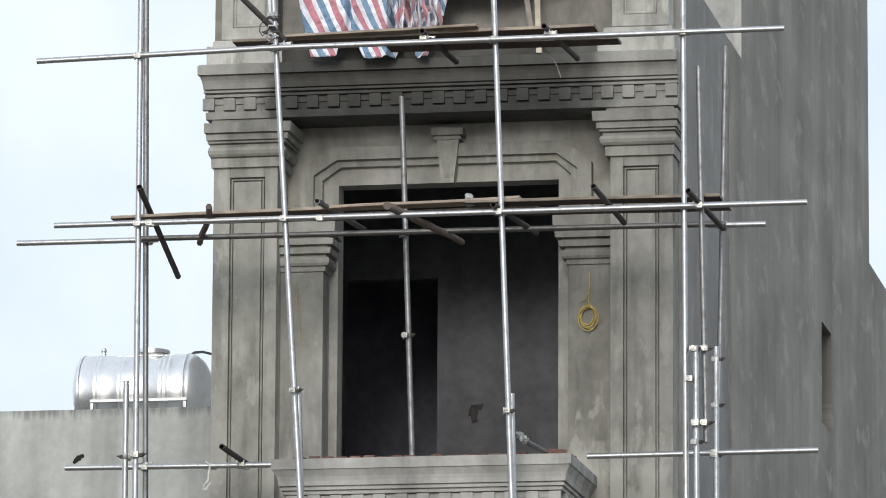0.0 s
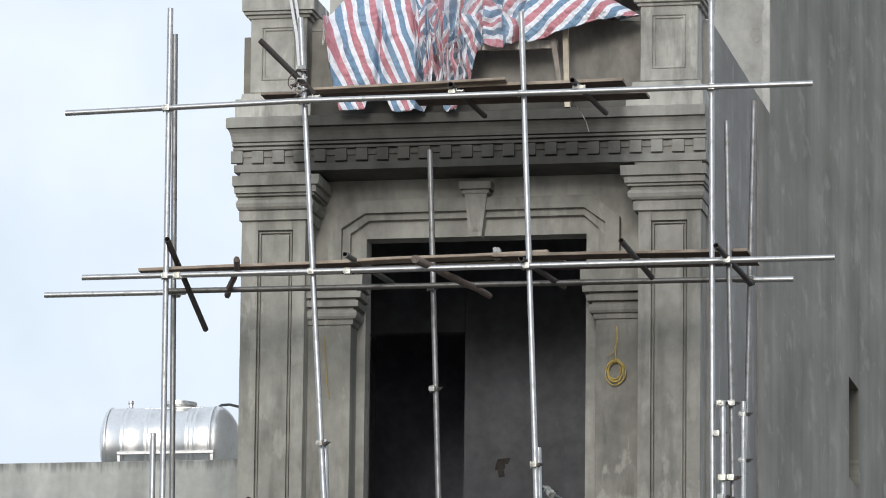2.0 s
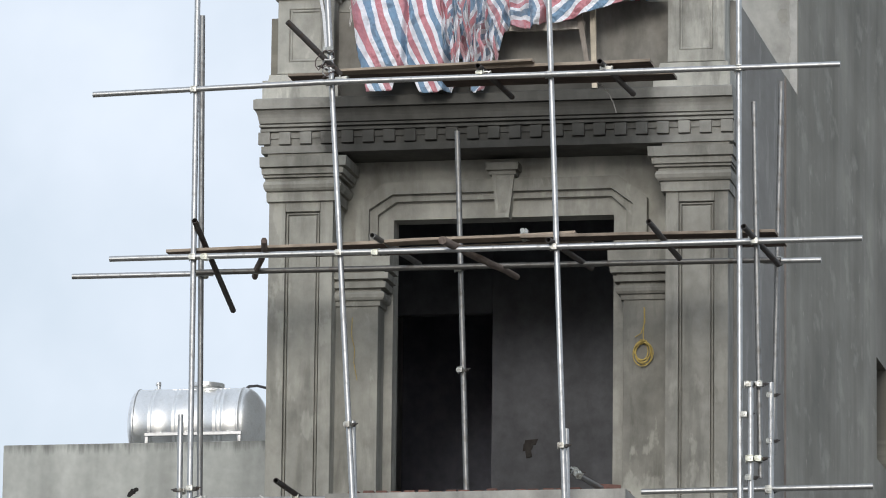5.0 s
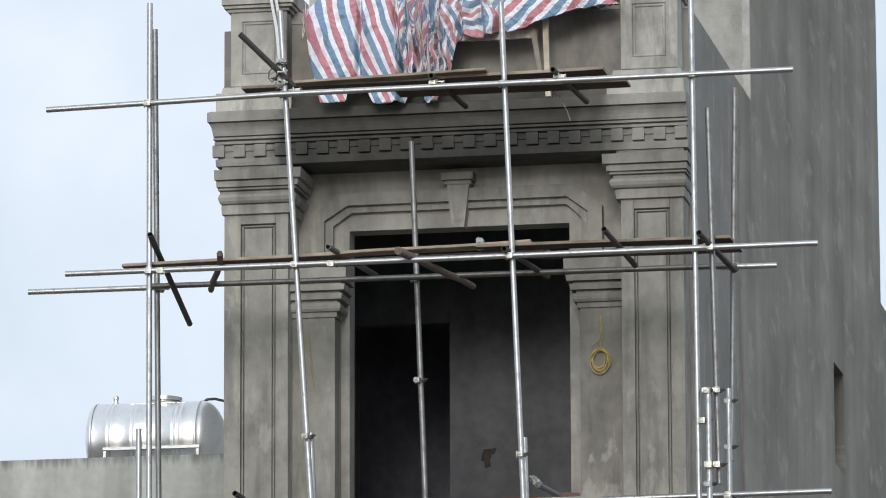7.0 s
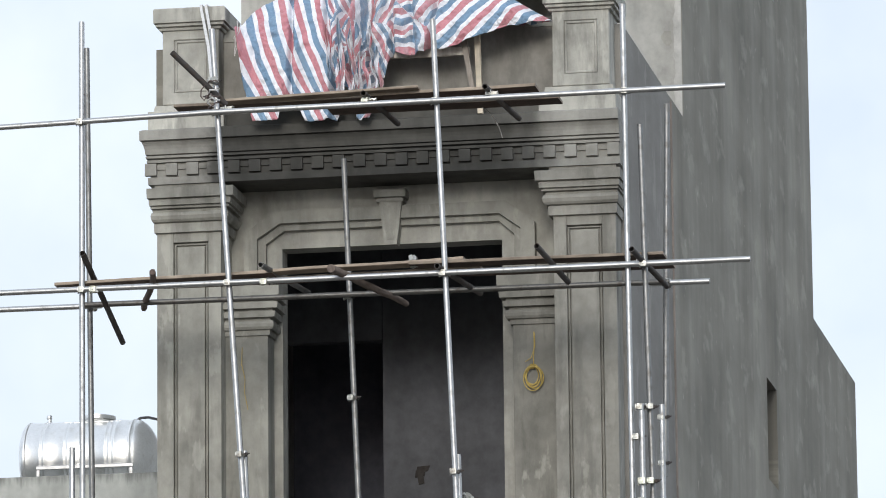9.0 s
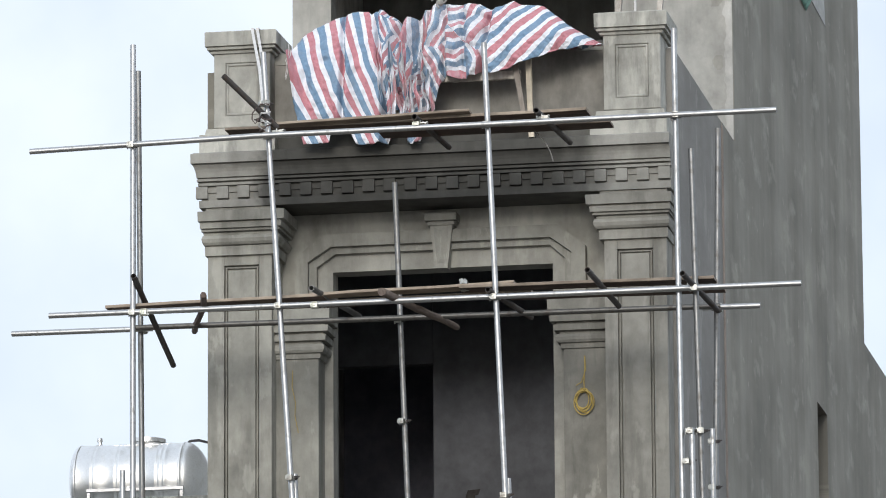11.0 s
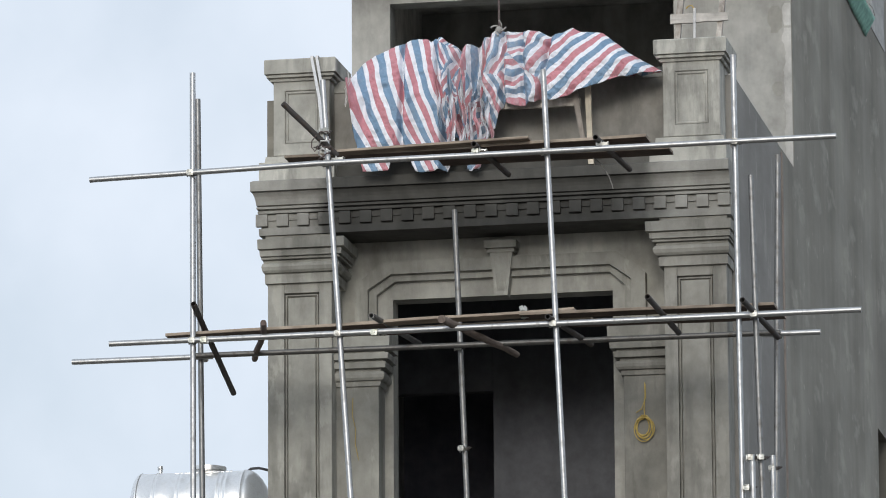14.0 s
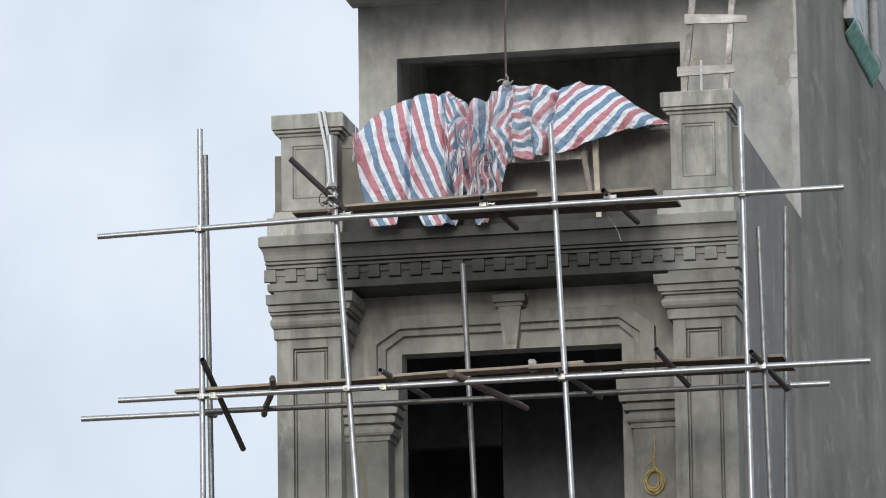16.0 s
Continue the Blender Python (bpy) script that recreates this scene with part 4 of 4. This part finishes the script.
plank(-0.16, 1.84, -1.54, -1.35, 11.03, 0.024, 0.05, PLANK_PALE, "pale brown scaffold plank lapped over another")
plank(0.05, 1.95, -1.33, -1.12, 11.0, 0.024, 0.03)
plank(1.38, 3.52, -1.55, -1.33, 11.022, 0.026, -0.005)
plank(1.55, 3.56, -1.31, -1.08, 10.99, 0.026, -0.01)
# upper lift
plank(-0.65, 1.46, -1.42, -1.16, 12.497, 0.024, 0.01)
plank(-0.23, 1.48, -1.60, -1.44, 12.50, 0.022, 0.035, PLANK_PALE, "pale brown scaffold plank lapped over another")
plank(1.0, 2.46, -1.50, -1.24, 12.497, 0.026, 0.02, PLANK_SHADED)
plank(0.62, 2.60, -1.15, -0.90, 12.478, 0.024, 0.0)

# ---- striped tarpaulin over the parapet ----
def lerp(v, pts):
    return float(np.interp(v, [p[0] for p in pts], [p[1] for p in pts]))


TOP = [(-0.40, 13.49), (-0.30, 13.61), (-0.1, 13.72), (0.12, 13.81), (0.30, 13.825), (0.335, 13.79), (0.37, 13.83), (0.44, 13.83), (0.52, 13.77), (0.60, 13.71), (0.64, 13.76), (0.70, 13.745), (0.74, 13.73), (0.77, 13.80), (0.86, 13.82), (0.94, 13.87), (1.06, 13.85), (1.16, 13.84), (1.30, 13.845), (1.38, 13.80), (1.5, 13.82), (1.60, 13.85), (1.66, 13.82), (1.86, 13.79), (2.06, 13.62), (2.37, 13.425)]
LOW = [(-0.40, 13.40), (-0.33, 12.95), (-0.24, 12.58), (0.03, 12.58), (0.10, 12.80), (0.20, 12.72), (0.27, 12.56), (0.53, 12.56), (0.575, 12.92), (0.64, 12.86), (0.69, 12.57), (0.82, 12.57), (0.87, 12.92), (0.96, 12.90), (1.02, 13.19), (1.06, 13.14), (1.20, 13.12), (1.30, 13.15), (1.36, 13.22), (1.42, 13.135), (2.0, 13.325), (2.37, 13.405)]
# folds that part the sheet: where each starts at the ridge and ends at the free edge, how wide and how deep it is
FOLDS = [(0.095, 0.150, 0.020, 0.10), (0.350, 0.555, 0.022, 0.13), (0.615, 0.675, 0.020, 0.14), (0.745, 0.865, 0.024, 0.16),
         (0.985, 1.020, 0.020, 0.10), (1.135, 1.215, 0.020, 0.05), (1.405, 1.345, 0.020, 0.10)]


def ridged(v):
    return 1 - 2 * abs(noise.noise(v))


def fold_at(fold, v):
    xt, xb = fold[:2]
    return xt + (xb - xt) * v + 0.012 * noise.noise(Vector((xt * 9, v * 4, 2)))


def tarp_rest(u, v):
    """The sheet before it creases; u along the parapet, v down the front (0: behind the ridge, 1: the free edge)."""
    x = -0.40 + 2.77 * u
    zt, zl = lerp(x, TOP), lerp(x, LOW)
    x += 0.075 * v * max(0.0, 1 - (x + 0.40) / 0.45)
    tip = min(1.0, max(0.0, (2.37 - x) / 0.35))
    if v < 0.14:
        s = v / 0.14
        return Vector((x, (0.30 - 0.30 * s) * tip, zt - 0.20 * (1 - s) ** 1.6 * tip))
    s = (v - 0.14) / 0.86
    y = -0.30 * math.sin(min(1.0, s * 1.25) * math.pi / 2) * (0.35 + 0.65 * tip) - 0.10 * s * (1 if x < 1.0 else 0.2)
    return Vector((x, y, zt + (zl - zt) * (s ** 1.12)))


def tarp_point(u, v):
    x, y, z = tarp_rest(u, v)
    bunch = math.exp(-((x - 0.72) / 0.25) ** 4)
    slack = math.exp(-((x - 1.2) / 0.24) ** 4)
    taut = max(0.0, 1 - bunch - slack)
    tip = min(1.0, max(0.0, (2.37 - x) / 0.35))
    down = min(1, v * 3)
    # long soft folds, sharp folds, gathered pleats, slack wrinkles and fine crinkles
    y += 0.022 * math.sin(x * 15 - 3.5 * v + 2.5 * noise.noise(Vector((x * 2, v, 1)))) * down * taut
    for fold in FOLDS:
        d = x - fold_at(fold, v)
        y += fold[3] * math.exp(-(d / fold[2]) ** 2) * down - 0.35 * fold[3] * math.exp(-((d - 0.045) / 0.035) ** 2) * down
    y += bunch * (0.21 * ridged(Vector((x * 8 + 1.0 * v, v * 1.1, 4))) - 0.10) * down
    y += bunch * 0.075 * ridged(Vector((x * 19 + 5 * v, v * 4.5, 14))) * down
    y += slack * 0.085 * ridged(Vector((x * 6 + 3 * v, v * 3.0, 24))) * down
    y += 0.020 * noise.noise(Vector((x * 7 + 2 * z, z * 5, 2))) + 0.020 * ridged(Vector((x * 8 - z * 5, z * 9, 7))) + 0.013 * ridged(Vector((x * 19 + z * 9, z * 17, 17))) + 0.008 * noise.noise(Vector((x * 40, z * 36, 9)))
    z += (0.02 * noise.noise(Vector((x * 11, 3, v * 4))) + 0.05 * bunch * noise.noise(Vector((x * 22, 6, 0)))) * v * tip
    z += 0.016 * noise.noise(Vector((x * 7, 31, 0))) * (1 - v) * tip
    x += 0.012 * noise.noise(Vector((x * 5, v * 5, 9))) + bunch * 0.03 * noise.noise(Vector((x * 7, v * 4, 11)))
    return Vector((x, y, z))


def stripe_phase(panel, v, p):
    """How far across the stripes a point of the sheet lies, in repeats; each panel between two folds is turned its own way."""
    x, z = p.x + 0.010 * noise.noise(Vector((p.x * 5, p.z * 5, 8))), p.z + 0.008 * noise.noise(Vector((p.x * 6, p.z * 6, 18)))
    d = 13.616 - z
    bend = 0.28 * d + 0.12 * d * abs(d)
    if panel == 0:
        return (x + 0.199 - bend) / (0.226 - 0.02 * d) + 0.65
    if panel == 1:
        return (x - 0.164 - bend) / 0.178 + 0.65
    if panel == 2:
        # small crumpled facets
        k = int(math.floor(v * 5.5 + 2.2 * (x - 0.5) + 0.5 * noise.noise(Vector((x * 9, v * 4, 1)))))
        way = (0.9, -0.5, 0.45, -1.1, 0.3, -0.3, 0.8)[k % 7]
        return (x + way * d) / 0.115 + (0.1, 0.55, 0.3, 0.85, 0.45, 0.7, 0.2)[k % 7]
    if panel == 3:
        low = v > 0.55 + 0.1 * noise.noise(Vector((x * 14, 0, 5)))
        return (x - 0.725 - 0.10 * d) / 0.125 + 0.15 if not low else (x - 0.6 + 0.8 * d) / 0.16 + 0.3
    if panel == 4:
        low = v > 0.58 + 0.25 * (x - 0.95)
        return (x - 0.965 + 0.27 * (13.55 - z)) / 0.15 + 0.65 + 0.3 * noise.noise(Vector((x * 9, z * 5, 51))) if not low else (x - 0.93 - 0.45 * (13.2 - z)) / 0.15 + 0.6
    if panel == 5:
        facet = noise.noise(Vector((x * 7, z * 6, 31)))
        return (13.627 - z + 0.15 * (x - 1.08)) / 0.185 + 0.65 + (0.45 if v > 0.5 + 1.2 * (x - 1.08) else 0.0) + 0.35 * facet
    if panel == 6:
        return (x - 1.267 + (0.55 if v < 0.7 + x - 1.25 else -0.2) * (13.5 - z)) / 0.20 + 0.65 + 0.25 * noise.noise(Vector((x * 6, z * 6, 41)))
    steep = min(1.0, max(0.0, (x - 1.85) / 0.45))
    return (x + (0.98 - 0.30 * steep) * (13.2 - z)) / 0.285 + FAR_SHIFT


FAR_SHIFT = 0.08
bm = bmesh.new()
NU, NV = 396, 104
grid = [[bm.verts.new(tarp_point(i / NU, j / NV)) for j in range(NV + 1)] for i in range(NU + 1)]
rest = [[tarp_rest(i / NU, j / NV) for j in range(NV + 1)] for i in range(NU + 1)]
uvl = bm.loops.layers.uv.new("cloth")
for i in range(NU):
    for j in range(NV):
        f = bm.faces.new((grid[i][j], grid[i + 1][j], grid[i + 1][j + 1], grid[i][j + 1]))
        f.smooth = True
        v = (j + 0.5) / NV
        panel = sum(rest[i][j].x > fold_at(fold, v) for fold in FOLDS)
        marks_here = [stripe_phase(panel, v, rest[a][b]) for a, b in ((i, j), (i + 1, j), (i + 1, j + 1), (i, j + 1))]
        whole = math.floor(marks_here[0])
        xr = rest[i][j].x
        greying = 0.38 * math.exp(-((xr - 0.76) / 0.27) ** 6) + 0.30 * math.exp(-((xr - 1.2) / 0.20) ** 6)
        for lp, mark in zip(f.loops, marks_here):
            lp[uvl].uv = (mark - whole if max(marks_here) - min(marks_here) < 0.5 else marks_here[0] - whole, greying)
me = bpy.data.meshes.new("tarpaulin")
bmesh.ops.recalc_face_normals(bm, faces=bm.faces)
bm.to_mesh(me)
bm.free()
me.materials.append(TARP)
tarp = new("tarpaulin", me)
tagged(tarp, "crumpled red, white and blue striped tarpaulin draped over the parapet", "tarpaulin")
thick = tarp.modifiers.new("thickness", "SOLIDIFY")
thick.thickness = 0.004
bm = bmesh.new()
bmesh.ops.create_icosphere(bm, subdivisions=2, radius=0.034, matrix=Matrix.Translation((0.945, 0.0, 13.865)))
for k in range(4):
    a = k * 1.6
    cord(bm, [(0.945 + 0.045 * math.cos(a + s) * s, 0.0 - 0.03 * s, 13.865 + 0.045 * math.sin(a + s) * s + 0.01) for s in (0.2, 0.6, 1.0, 1.5)], 0.008)
bm_knot = bm
# torn strips of the sheet hang in the gathered part
for k in range(13):
    bm = bmesh.new()
    sx = 0.51 + 0.034 * k + random.uniform(-0.02, 0.02)
    top = 13.45 - random.uniform(0.0, 0.40)
    length = min(random.uniform(0.35, 0.75), top - 12.66)
    wide = random.uniform(0.014, 0.032)
    y0, off = -0.46 - 0.05 * random.random(), random.uniform(0, 4)
    rows, marks_at = [], {}
    for j in range(25):
        v = j / 24
        c = Vector((sx + 0.05 * noise.noise(Vector((v * 2.2, k, 1))) + 0.03 * v, y0 + 0.05 * noise.noise(Vector((v * 3, k, 7))), top - length * v))
        turn = 1.3 * noise.noise(Vector((v * 1.7, k, 3)))
        w = wide * min(1.0, 0.2 + 4 * v) * (1 - 0.55 * v ** 2) * (1 + 0.25 * noise.noise(Vector((v * 9, k, 5))))
        row = []
        for i in range(5):
            e = i / 4 - 0.5
            p = c + Vector((w * e * 2 * math.cos(turn), w * e * 2 * math.sin(turn) + 0.014 * math.cos(e * 9 + k), 0.012 * noise.noise(Vector((e * 5, v * 6, k)))))
            vert = bm.verts.new(p)
            marks_at[vert] = off + e * 2 * w / 0.19 + length * v * (1.5 + 1.5 * math.sin(k * 2.1))
            row.append(vert)
        rows.append(row)
    strip_uv = bm.loops.layers.uv.new("cloth")
    for ra, rb in zip(rows, rows[1:]):
        for i in range(4):
            f = bm.faces.new((ra[i], ra[i + 1], rb[i + 1], rb[i]))
            for lp in f.loops:
                lp[strip_uv].uv = (marks_at[lp.vert], 0.5)
    part("torn_strip", bm, TARP, tarp, smooth=True)
part("knot", bm_knot, ROPE_GREY, tarp, "grey rope knot", smooth=True)
for k in range(7):
    x = random.choice((-0.35, -0.33, -0.31, -0.29, 0.62, 0.86, 0.92))
    z = (13.25 if x < 0 else lerp(x, LOW)) + random.uniform(0.0, 0.25)
    p = [(x + random.uniform(-0.05, 0.03) * s, -0.33 - 0.02 * s, z - 0.16 * s) for s in (0, 0.3, 0.6, 1.0)]
    part("frayed_strand", cord(bmesh.new(), p, 0.004), STRAP, tarp, smooth=True)

hoist = tagged(part("hoist_rope", cord(bmesh.new(), [(0.945, 0.0, 13.88), (0.945, 0.0, 14.4), (0.972, 0.02, 15.2), (0.96, 0.05, 17.5)], 0.011), ROPE_DARK, smooth=True), "thin dark hoist rope hanging down to the tarpaulin", "rope")

# formwork trestle under the tarpaulin
trestle = thing("timber_trestle", "rough timber trestle propped against the parapet", "trestle", at=(0, 0, 0))
bm = bmesh.new()
NB = 22
rings = []
for k in range(NB + 1):
    x = 0.93 + 0.74 * k / NB
    low = 13.13 + 0.008 * noise.noise(Vector((x * 14, 0, 0)))
    rings.append([(x, -0.12, low), (x, -0.08, low), (x, -0.08, 13.20), (x, -0.12, 13.20)])
loft(bm, rings)
part("board", bm, LADDER_WOOD, trestle)
part("leg", loft(bmesh.new(), [[(1.742, -0.15, 12.60), (1.788, -0.15, 12.60), (1.788, -0.10, 12.60), (1.742, -0.10, 12.60)], [(1.715, -0.14, 13.32), (1.763, -0.14, 13.32), (1.763, -0.09, 13.32), (1.715, -0.09, 13.32)]]), LEG_WOOD, trestle, "pale new timber leg")
part("brace", loft(bmesh.new(), [[(1.70, -0.20, 12.74), (1.735, -0.20, 12.74), (1.735, -0.17, 12.74), (1.70, -0.17, 12.74)], [(1.59, -0.17, 13.32), (1.645, -0.17, 13.32), (1.645, -0.145, 13.32), (1.59, -0.145, 13.32)]]), GREY_WOOD, trestle, "weathered grey-brown brace")

# timber ladder leaning on the top storey
ladder = thing("ladder", "home-made timber ladder spattered with cement, leaning on the top storey", "ladder")


def wobbly(bm, a, b, w, d, seed):
    a, b = Vector(a), Vector(b)
    rings = []
    for k in range(13):
        p = a.lerp(b, k / 12) + Vector((0.012 * noise.noise(Vector((k * 0.6, seed, 0))), 0, 0))
        ww = w * (1 + 0.15 * noise.noise(Vector((k * 0.9, seed, 4))))
        rings.append([p + Vector((-ww, -d, 0)), p + Vector((ww, -d, 0)), p + Vector((ww, d, 0)), p + Vector((-ww, d, 0))])
    return loft(bm, rings)


part("rail", wobbly(bmesh.new(), (2.18, 1.15, 12.66), (2.355, 2.05, 15.6), 0.027, 0.03, 1), RAIL_WOOD, ladder)
part("rail", wobbly(bmesh.new(), (2.58, 1.15, 12.66), (2.71, 2.05, 15.6), 0.025, 0.03, 7), RAIL_WOOD, ladder)
for z, x0, x1, dz in ((14.78, 2.26, 2.82, -0.03), (14.275, 2.205, 2.725, 0.0), (13.77, 2.18, 2.68, 0.01), (15.27, 2.28, 2.82, 0.0)):
    y = 1.15 + (z - 12.66) * 0.306 - 0.05
    bm = bmesh.new()
    rings = []
    for k in range(9):
        u = k / 8
        h = 0.045 + 0.008 * noise.noise(Vector((u * 4, z, 0))) - 0.012 * u
        x, zc = x0 + (x1 - x0) * u, z + dz * (u - 0.5)
        rings.append([(x, y - 0.016, zc - h), (x, y + 0.016, zc - h), (x, y + 0.016, zc + h), (x, y - 0.016, zc + h)])
    part("rung", loft(bm, rings), RUNG_WOOD, ladder)

rod = thing("marker_rod", "thin white rod with a yellow wire standing on the pedestal", "rod")
part("rod", tube(bmesh.new(), (2.62, 0.25, 13.69), (2.625, 0.25, 14.03), 0.011, sides=8, hollow=False), STRAP, rod)
part("wire", cord(bmesh.new(), [(2.625, 0.25, 14.02), (2.60, 0.25, 14.055), (2.57, 0.25, 14.05), (2.55, 0.25, 14.03)], 0.006), ROPE_YELLOW, rod)

strap = thing("webbing_strap", "white webbing strap tied from pedestal to scaffold tube", "strap")
for dx, xe in ((0.0, -0.285), (0.045, -0.270)):
    rings = []
    for x, y, z in ((-0.70 + dx, 0.25, 13.70), (-0.705 + dx, -0.080, 13.70), (-0.700 + dx, -0.10, 13.665), (xe - 0.20 + dx * 0.5, -0.80, 13.16), (xe, -1.58, 12.66)):
        rings.append([(x - 0.012, y, z), (x + 0.012, y, z), (x + 0.012, y + 0.006, z + 0.004), (x - 0.012, y + 0.006, z + 0.004)])
    part("band", loft(bmesh.new(), rings), STRAP, strap)

# yellow rope coil and string on the pilasters
coil = thing("rope_coil", "coil of yellow nylon rope hanging on a nail in the pilaster", "rope")
for k in range(6):
    cx, cz, rx, rz = 2.15 + random.uniform(-0.014, 0.014), 10.335 + random.uniform(-0.02, 0.02), 0.072 + random.uniform(-0.02, 0.012), 0.10 + random.uniform(-0.02, 0.012)
    pts = [(cx + rx * math.sin(2 * math.pi * s / 24), 0.155 - 0.004 * k + 0.012 * math.sin(6.3 * s / 24 + k), cz + rz * math.cos(2 * math.pi * s / 24)) for s in range(25)]
    part("loop", cord(bmesh.new(), pts, 0.005), ROPE_YELLOW, coil, smooth=True)
for k in range(3):
    pts = [(2.152 + 0.03 * math.sin(2 * math.pi * j / 12), 0.150 - 0.012 * math.cos(2 * math.pi * j / 12), 10.415 + 0.009 * k + 0.01 * math.sin(2 * math.pi * j / 12 + k)) for j in range(13)]
    part("binding", cord(bmesh.new(), pts, 0.005), ROPE_YELLOW, coil, smooth=True)
part("hanging_end", cord(bmesh.new(), [(2.155, 0.17, 10.73), (2.16, 0.155, 10.62), (2.15, 0.155, 10.5), (2.155, 0.15, 10.43)], 0.005), ROPE_YELLOW, coil, smooth=True)
part("hanging_end", cord(bmesh.new(), [(2.16, 0.17, 10.72), (2.165, 0.155, 10.60), (2.13, 0.155, 10.50), (2.08, 0.155, 10.47)], 0.004), ROPE_YELLOW, coil, smooth=True)
tagged(part("string", cord(bmesh.new(), [(-0.40, 0.165, 10.70), (-0.405, 0.16, 10.55), (-0.375, 0.16, 10.42), (-0.38, 0.16, 10.30), (-0.35, 0.16, 10.15)], 0.0035), ROPE_YELLOW, smooth=True), "thin yellow string hanging on the pilaster", "string")
tagged(part("loose_wire", cord(bmesh.new(), [(1.93, -1.0, 12.46), (1.981, -1.0, 12.418), (2.028, -1.0, 12.357), (2.07, -1.0, 12.277), (2.097, -1.0, 12.187)], 0.0055), ROPE_GREY, smooth=True), "thin loose wire hanging from the planks", "wire")
loop = [(-0.99 + 0.03 * (s > 0.5) + 0.038 * math.sin(7.0 * s) + 0.01 * math.sin(19 * s), -0.735 + 0.01 * math.sin(9 * s), 9.02 - 0.24 * math.sin(math.pi * min(1.0, s * 0.78) ** 1.2)) for s in [k / 30 for k in range(31)]]
tagged(part("rope_loop", cord(bmesh.new(), loop, 0.0085), STRAP, smooth=True), "white rope end looped over the lower tube", "rope")
pile = thing("brick_pile", "loose red bricks lying on the balcony", "bricks")
for x, y, z, a in ((1.98, -0.75, 8.95, 10), (2.08, -0.70, 8.95, -20), (1.9, -0.62, 8.95, 40), (2.0, -0.72, 9.005, 25)):
    o = new("brick", brick_mesh)
    o.matrix_basis, o.parent = pose(x, y, z, 0, 0, a), pile

# green safety net along the side wall
bm = bmesh.new()
rows = []
for i in range(49):
    u = i / 48
    y = 7.72 + 2.14 * u
    low = 16.08 - 0.03 * u + 0.05 * noise.noise(Vector((y * 2.3, 9, 0)))
    top = 16.232 + 0.006 * noise.noise(Vector((y * 3.3, 0, 4)))
    rows.append([bm.verts.new((SIDE + 0.008 + (LEDGE_X - SIDE) * j / 5 + 0.008 * abs(noise.noise(Vector((y * 3, j * 0.6, 0)))), y, low + (top - low) * j / 5)) for j in range(6)])
for ra, rb in zip(rows, rows[1:]):
    for j in range(5):
        bm.faces.new((ra[j], rb[j], rb[j + 1], ra[j + 1]))
net = tagged(part("safety_net", bm, NET, smooth=True), "green safety net tied along the high side wall", "net")
net_thick = net.modifiers.new("thickness", "SOLIDIFY")
net_thick.thickness = 0.006
for y in (8.0, 8.7, 9.5):
    part("tie", cord(bmesh.new(), [(LEDGE_X, y, 16.30), (LEDGE_X + 0.03, y + 0.05, 16.26), (LEDGE_X + 0.04, y + 0.12, 16.20)], 0.005), ROPE_GREY, net, smooth=True)
